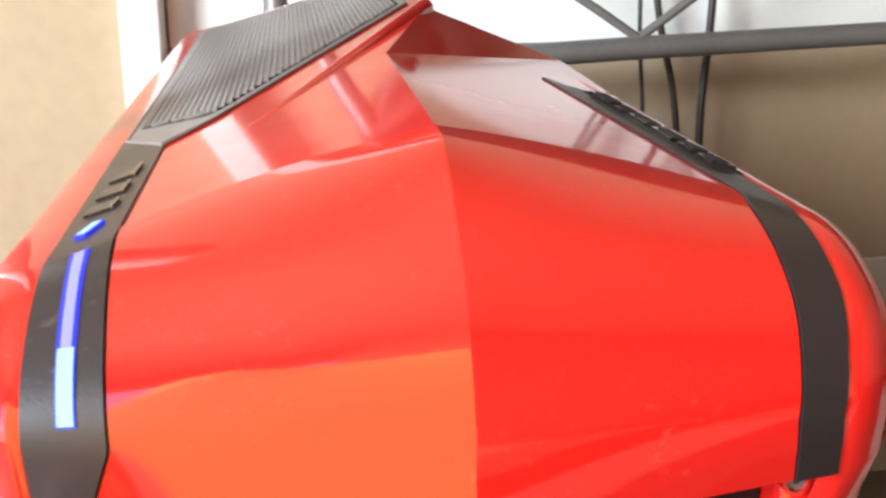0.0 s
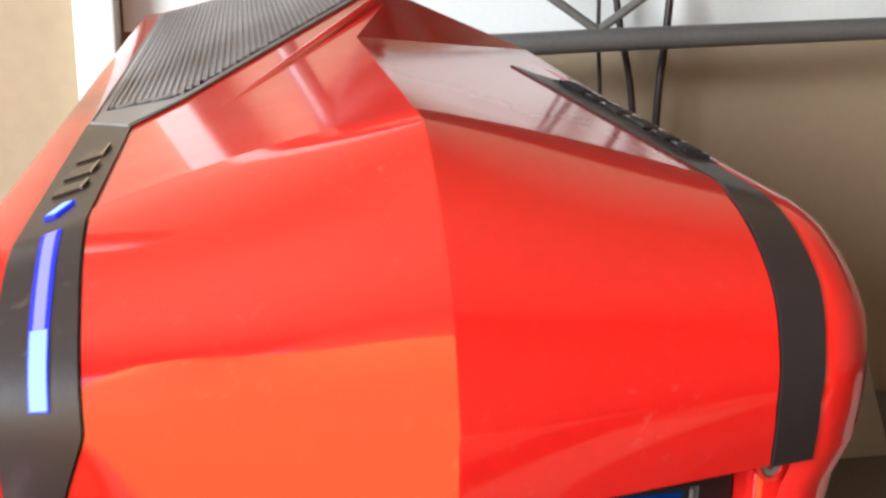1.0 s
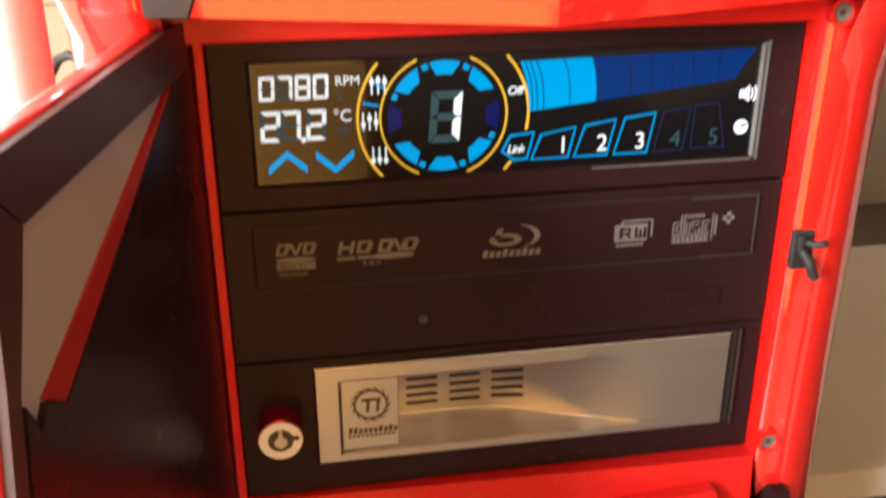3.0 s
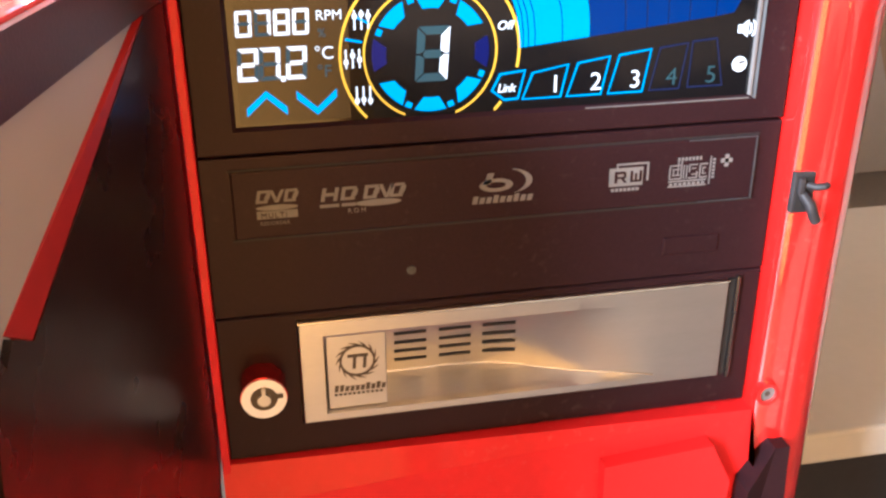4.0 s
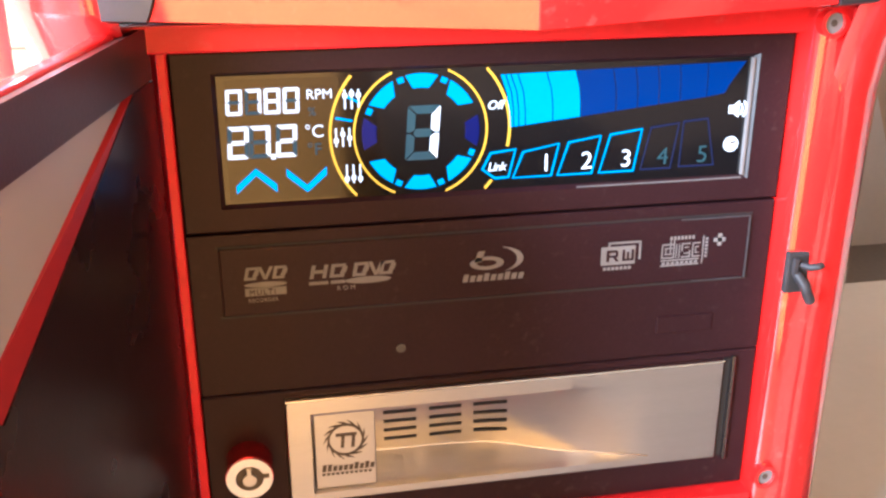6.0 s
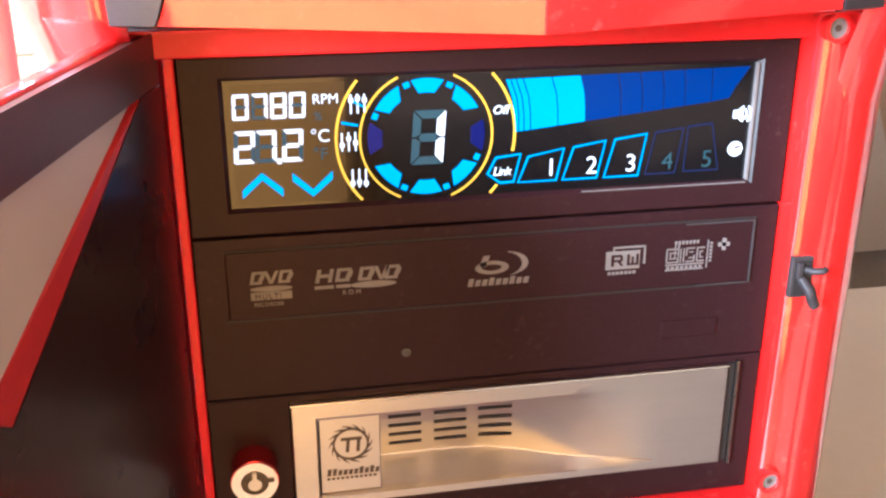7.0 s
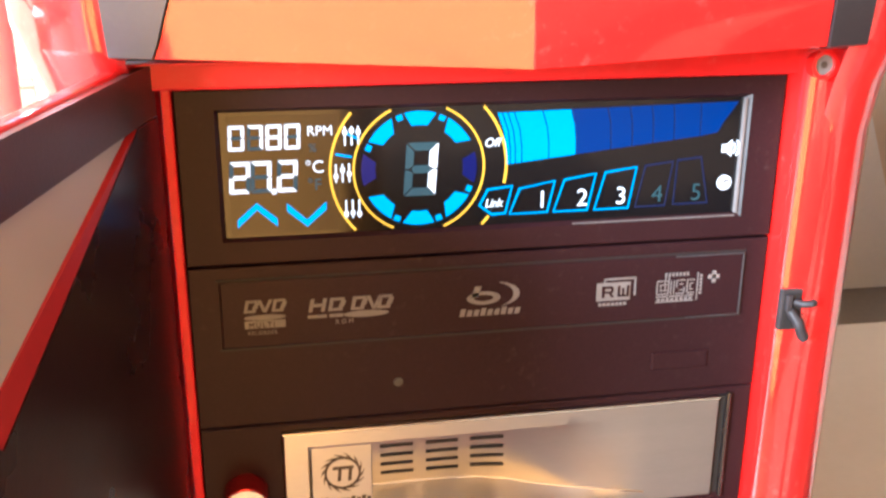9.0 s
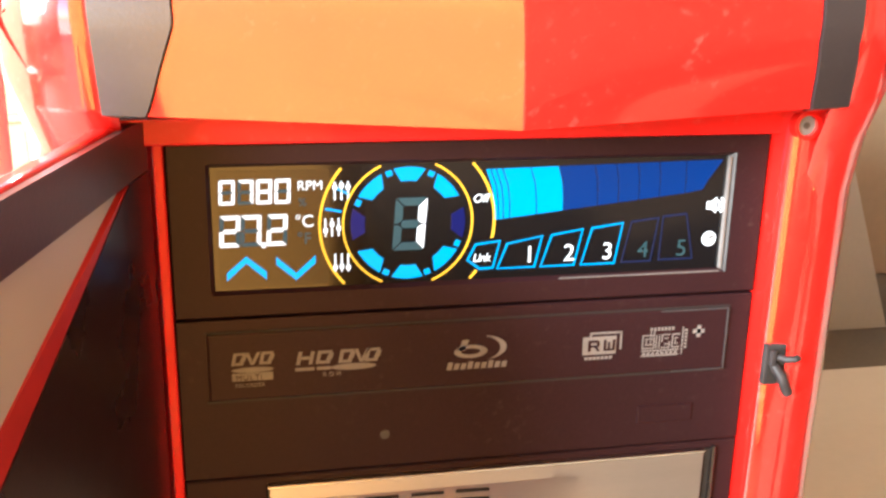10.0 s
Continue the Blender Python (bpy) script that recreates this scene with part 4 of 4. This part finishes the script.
for (a, b, c, d), y in (((-0.0735, 0.0734, 0.3026, 0.3449), 0.02), ((-0.0735, 0.0734, 0.3026, 0.3449), 0.0012), ((-0.0731, 0.0730, 0.3030, 0.3445), 0.0008),
                        ((PX0 - 0.0003, PX1 + 0.0023, PZ0 - 0.0003, PZ1 + 0.0003), 0.0008), ((PX0 - 0.0003, PX1 + 0.0023, PZ0 - 0.0003, PZ1 + 0.0003), 0.0150)):
    loops.append([bm.verts.new((x, y, z)) for x, z in ((a, c), (b, c), (b, d), (a, d))])
for p, q in zip(loops, loops[1:]):
    for k in range(4):
        bm.faces.new((p[k], p[(k + 1) % 4], q[(k + 1) % 4], q[k]))
part("faceplate", bm, BLACK, dock, "matt black faceplate")
bm = bmesh.new()
loops = []
for (a, b, c, d), y in (((PX0, PX1, PZ0, PZ1), 0.004), ((PX0, PX1, PZ0, PZ1), -0.0004), ((PX0 + 0.0004, PX1 - 0.0004, PZ0 + 0.0004, PZ1 - 0.0004), -0.0008)):
    loops.append([bm.verts.new((x, y, z)) for x, z in ((a, c), (b, c), (b, d), (a, d))])
for p, q in zip(loops, loops[1:]):
    for k in range(4):
        bm.faces.new((p[k], p[(k + 1) % 4], q[(k + 1) % 4], q[k]))
LIP, HEAD = 0.3149, 0.3386


def smooth_step(v):
    v = min(max(v, 0), 1)
    return v * v * (3 - 2 * v)


def hollow_depth(x):
    return 0.0092 * smooth_step((x - RX0) / 0.0003) * (1 - smooth_step((x + 0.006) / 0.050))


def crease_z(x):
    """The crease where the sloping back of the grip hollow meets its floor."""
    seen = along(x, (-0.0473, 0.3258), (-0.0300, 0.3261), (-0.0120, 0.3261), (-0.0010, 0.3256), (0.0065, 0.3241), (0.0122, 0.3224), (0.0200, 0.3204), (0.0281, 0.3187), (0.0360, 0.3172), (0.0440, 0.3156), (0.07, 0.3156))
    return max(seen - 0.64 * hollow_depth(x), LIP + 0.0005)


def hollow_y(x, z):
    crease = crease_z(x)
    f = (HEAD - z) / (HEAD - crease) if z > crease else (z - LIP) / (crease - LIP)
    step = 0.0003 * smooth_step((x - RX0) / 0.0003) * (1 - smooth_step((x + 0.02) / 0.05))
    return -0.0008 + (step if LIP < z < HEAD else 0) + hollow_depth(x) * min(max(f, 0), 1)


face = []
cols = [PX0 + 0.0004, -0.0500, RX0, RX0 + 0.0003] + [-0.0465 + (0.0450 + 0.0465) * i / 70 for i in range(71)] + [0.050, 0.056, PX1 - 0.0004]
for j in range(21):
    row = []
    for x in cols:
        crease = crease_z(x)
        if j <= 1:
            z = (PZ0 + 0.0004, LIP)[j]
        elif j <= 8:
            z = LIP + 0.0001 + (crease - LIP - 0.0001) * (j - 2) / 6
        elif j <= 18:
            z = crease + (HEAD - 0.0001 - crease) * (j - 8) / 10
        else:
            z = (HEAD, PZ1 - 0.0004)[j - 19]
        row.append((x, hollow_y(x, z), z))
    face.append(row)
sheet(face, bm)
bmesh.ops.remove_doubles(bm, verts=bm.verts, dist=1e-6)
steel = part("steel_door", bm, STEEL, dock, "brushed steel door with a hollow grip", smooth=True)
steel.data.set_sharp_from_angle(angle=radians(22))
# brighter steel strip in place of the glint on the upper edge
part("door_edge", box(PX0, PX1, -0.0010, 0.003, PZ1 - 0.0002, PZ1 + 0.0002), STEEL_BRIGHT, dock, "bright strip for the glint on the upper steel edge")
part("door_gap", box(PX1 + 0.0002, PX1 + 0.0022, 0.0003, 0.002, PZ0, PZ1), HOLE, dock)
part("dock_edge", box(PX1 + 0.0024, PX1 + 0.0034, -0.0006, 0.002, PZ0 - 0.001, PZ1 + 0.001, 0.0003), GLOSS_BLACK, dock, "glossy black edge")
badge = sub("badge", box(-0.0466, -0.0309, 0.0000, 0.0060, 0.3158, 0.3384, 0.0003), STEEL, steel, "steel badge with a dark gear mark")
bm = ring_band(-38.6, 329.9, 4.1, 4.7, 0, 360, -0.0002, 40)
for k in range(14):
    a = 360 / 14 * k
    pt = lambda ang, r: (-38.6 + r * math.cos(radians(ang)), 329.9 + r * math.sin(radians(ang)))
    plate([pt(a, 4.6), pt(a + 14, 4.6), pt(a + 34, 5.8), pt(a + 18, 5.2)], -0.0002, 0.0002, bm)
for pts in (slab(-41.2, 331.0, 5.4, 0.8, 0.1), slab(-40.0, 327.6, 0.9, 3.5, 0.3), slab(-37.3, 327.6, 0.9, 3.5, 0.3)):
    plate(pts, -0.0002, 0.0002, bm)
sub("gear_mark", bm, DARK_PRINT, steel, "dark toothed ring mark")
for k in range(10):
    sub("bar", plate(slab(-45.0 + 1.38 * k, 320.9, 1.0, 1.9 if k in (0, 1, 6, 8) else 1.4, 0.25), -0.0002, 0.0002), DARK_PRINT, steel)
for k in range(11):
    sub("bar", plate(slab(-45.0 + 1.2 * k, 319.7, 0.8, 0.6), -0.0002, 0.0002), DARK_PRINT, steel)
for x0, x1 in ((-28.8, -20.3), (-16.9, -8.4), (-5.2, 3.8)):
    for k in range(4):
        z = 336.6 - 2.55 * k
        ends = [(x0 / 1000, z / 1000), (x1 / 1000, z / 1000), (x1 / 1000, (z + 0.75) / 1000), (x0 / 1000, (z + 0.75) / 1000)]
        low = crease_z(x0 / 1000)
        k_in = 0.64 * hollow_depth(x0 / 1000) / (HEAD - low)
        ends = [(x, (v - k_in * HEAD) / (1 - k_in)) for x, v in ends]
        ends = [(x + (x + 0.057) / 0.224 * hollow_y(x, v), v) for x, v in ends]
        sub("slot", prism([(x, hollow_y(x, v) - 0.0002, v) for x, v in ends], (0, 0.0006, 0)), HOLE, steel)
# bright thread along the crease of the hollow, standing in for its glint
crease_glint = [(x, hollow_y(x, crease_z(x)) - 0.0001, crease_z(x)) for x in [-0.0308 + 0.0745 * k / 40 for k in range(41)]]
sub("crease_glint", tube(crease_glint, 0.00022, 6), STEEL_BRIGHT, steel, "bright thread for the glint along the curved crease", smooth=True)
lock = part("lock", disc(-63.2, 325.9, -0.0065, 0.004, 5.9, 32), material("red_anodised", (0.5, 0.02, 0.015), 0.15, 0.8), dock, "red metal lock collar", smooth=False)
sub("lock_face", disc(-63.2, 325.9, -0.0072, -0.006, 5.7, 32, r_in=3.4), STEEL_BRIGHT, lock, "steel lock ring")
sub("lock_core", disc(-63.2, 325.9, -0.0067, -0.006, 3.4, 24), DARK_PRINT, lock)
sub("lock_barrel", disc(-63.2, 325.4, -0.0074, -0.006, 1.7, 20), STEEL, lock, "steel lock barrel")
sub("lock_key_slot", box(-0.0637, -0.0627, -0.0078, -0.0070, 0.3255, 0.3290), STEEL, lock)
sub("lock_notch", box(-0.0600, -0.0584, -0.0074, -0.0068, 0.3258, 0.3270), DARK_PRINT, lock)

# ---- behind the case ----
rack = thing("tube_table", (0.4, 0.69, 0), "grey metal tube frame with an added dark board on top", "table")
part("rail", tube([(-0.05, 0.69, 0.4870), (0.277, 0.69, 0.5045), (0.566, 0.69, 0.517), (1.6, 0.69, 0.556)], 0.0105, 16), GREY_TUBE, rack, "grey horizontal tube", smooth=True)
part("strut", tube([(0.277, 0.69, 0.513), (0.237, 0.69, 0.539), (-0.05, 0.69, 0.72)], 0.0042, 10), GREY_TUBE, rack, "thin grey slanting strut", smooth=True)
part("strut", tube([(0.277, 0.69, 0.513), (0.315, 0.69, 0.540), (0.56, 0.69, 0.715)], 0.0042, 10), GREY_TUBE, rack, "thin grey slanting strut", smooth=True)
part("rail", tube([(-0.05, 0.69, 0.72), (1.6, 0.69, 0.72)], 0.0105, 16), GREY_TUBE, rack, "grey horizontal tube", smooth=True)
# unseen board, added so the roof wedge mirrors a dark underside
part("mirrored_board", box(-0.06, 1.62, 0.42, 0.785, 0.731, 0.751, 0.002), FLOOR, rack, "dark brown board added out of view for the roof to mirror")
part("leg", tube([(1.58, 0.69, 0.0), (1.58, 0.69, 0.72)], 0.0105, 16), GREY_TUBE, rack, "grey upright tube", smooth=True)
part("leg", tube([(-0.045, 0.69, 0.0), (-0.045, 0.69, 0.72)], 0.0105, 16), GREY_TUBE, rack, "grey upright tube", smooth=True)
for pts, r in (([(0.299, 0.75, 0.72), (0.298, 0.75, 0.54), (0.304, 0.752, 0.45), (0.313, 0.755, 0.32), (0.33, 0.75, 0.004)], 0.0022),
               ([(0.298, 0.752, 0.72), (0.315, 0.752, 0.55), (0.338, 0.752, 0.44), (0.353, 0.755, 0.27), (0.37, 0.75, 0.004)], 0.0036),
               ([(0.375, 0.752, 0.72), (0.371, 0.752, 0.54), (0.365, 0.754, 0.42), (0.373, 0.757, 0.22), (0.40, 0.75, 0.004)], 0.0042)):
    tagged(new("cable", mesh_from("cable", tube(spline(pts, 6), r, 8), CABLE, True)), "dark hanging cable behind the metal table frame", "cable", "cables behind the rack")

cabinet = thing("cabinet", (0.5, 0.15, 0), "low black cabinet with a white top board", "cabinet")
part("body", box(0.135, 0.80, 0.075, 0.245, 0.0, 0.228, 0.002), CABINET_BLACK, cabinet, "black cabinet body")
part("top", box(0.128, 0.81, 0.055, 0.252, 0.2285, 0.2425, 0.0015), WHITE_BOARD, cabinet, "white laminate top board")
shelf = thing("shelf", (0.6, 0.64, 0), "grey-brown low shelf against the wall", "shelf")
part("board", box(0.12, 1.0, 0.50, 0.78, 0.088, 0.106, 0.002), GREY_SHELF, shelf)
part("support", box(0.14, 0.16, 0.52, 0.76, 0.0, 0.088), GREY_SHELF, shelf)
part("support", box(0.96, 0.98, 0.52, 0.76, 0.0, 0.088), GREY_SHELF, shelf)
tagged(new("white_board", mesh_from("white_board", prism([(0.30, 0.62, 0.1065), (0.575, 0.62, 0.1065), (0.512, 0.64, 0.311), (0.30, 0.64, 0.305)], (0, 0.006, 0)), WHITE_BOARD)),
       "white board leaning upright on the low shelf", "board")
tagged(new("dark_cable", mesh_from("dark_cable", tube(spline([(0.572, 0.66, 0.111), (0.566, 0.66, 0.14), (0.556, 0.66, 0.19), (0.545, 0.66, 0.235), (0.51, 0.665, 0.27), (0.45, 0.67, 0.25), (0.40, 0.67, 0.111)], 5), 0.0045, 8), CABLE, True)),
       "thick dark cable looping up behind the white board", "cable")
post = thing("post", (-0.152, 0.12, 0), "white gloss upright tube beside the computer", "post")
part("tube", tube([(-0.150, 0.12, 0.0), (-0.146, 0.12, 0.72)], 0.0165, 20), POLE_WHITE, post, smooth=True)
for pts, r in (([(-0.20, 0.45, 0.0), (-0.19, 0.46, 0.25), (-0.17, 0.44, 0.345), (-0.15, 0.40, 0.37), (-0.13, 0.36, 0.34), (-0.12, 0.30, 0.0)], 0.003),
               ([(-0.22, 0.44, 0.0), (-0.20, 0.42, 0.30), (-0.16, 0.40, 0.33), (-0.13, 0.38, 0.30), (-0.125, 0.34, 0.0)], 0.003)):
    tagged(new("cable", mesh_from("cable", tube(spline(pts, 6), r, 8), CABLE, True)), "dark cable looping up beside the computer", "cable", "cables beside the computer")
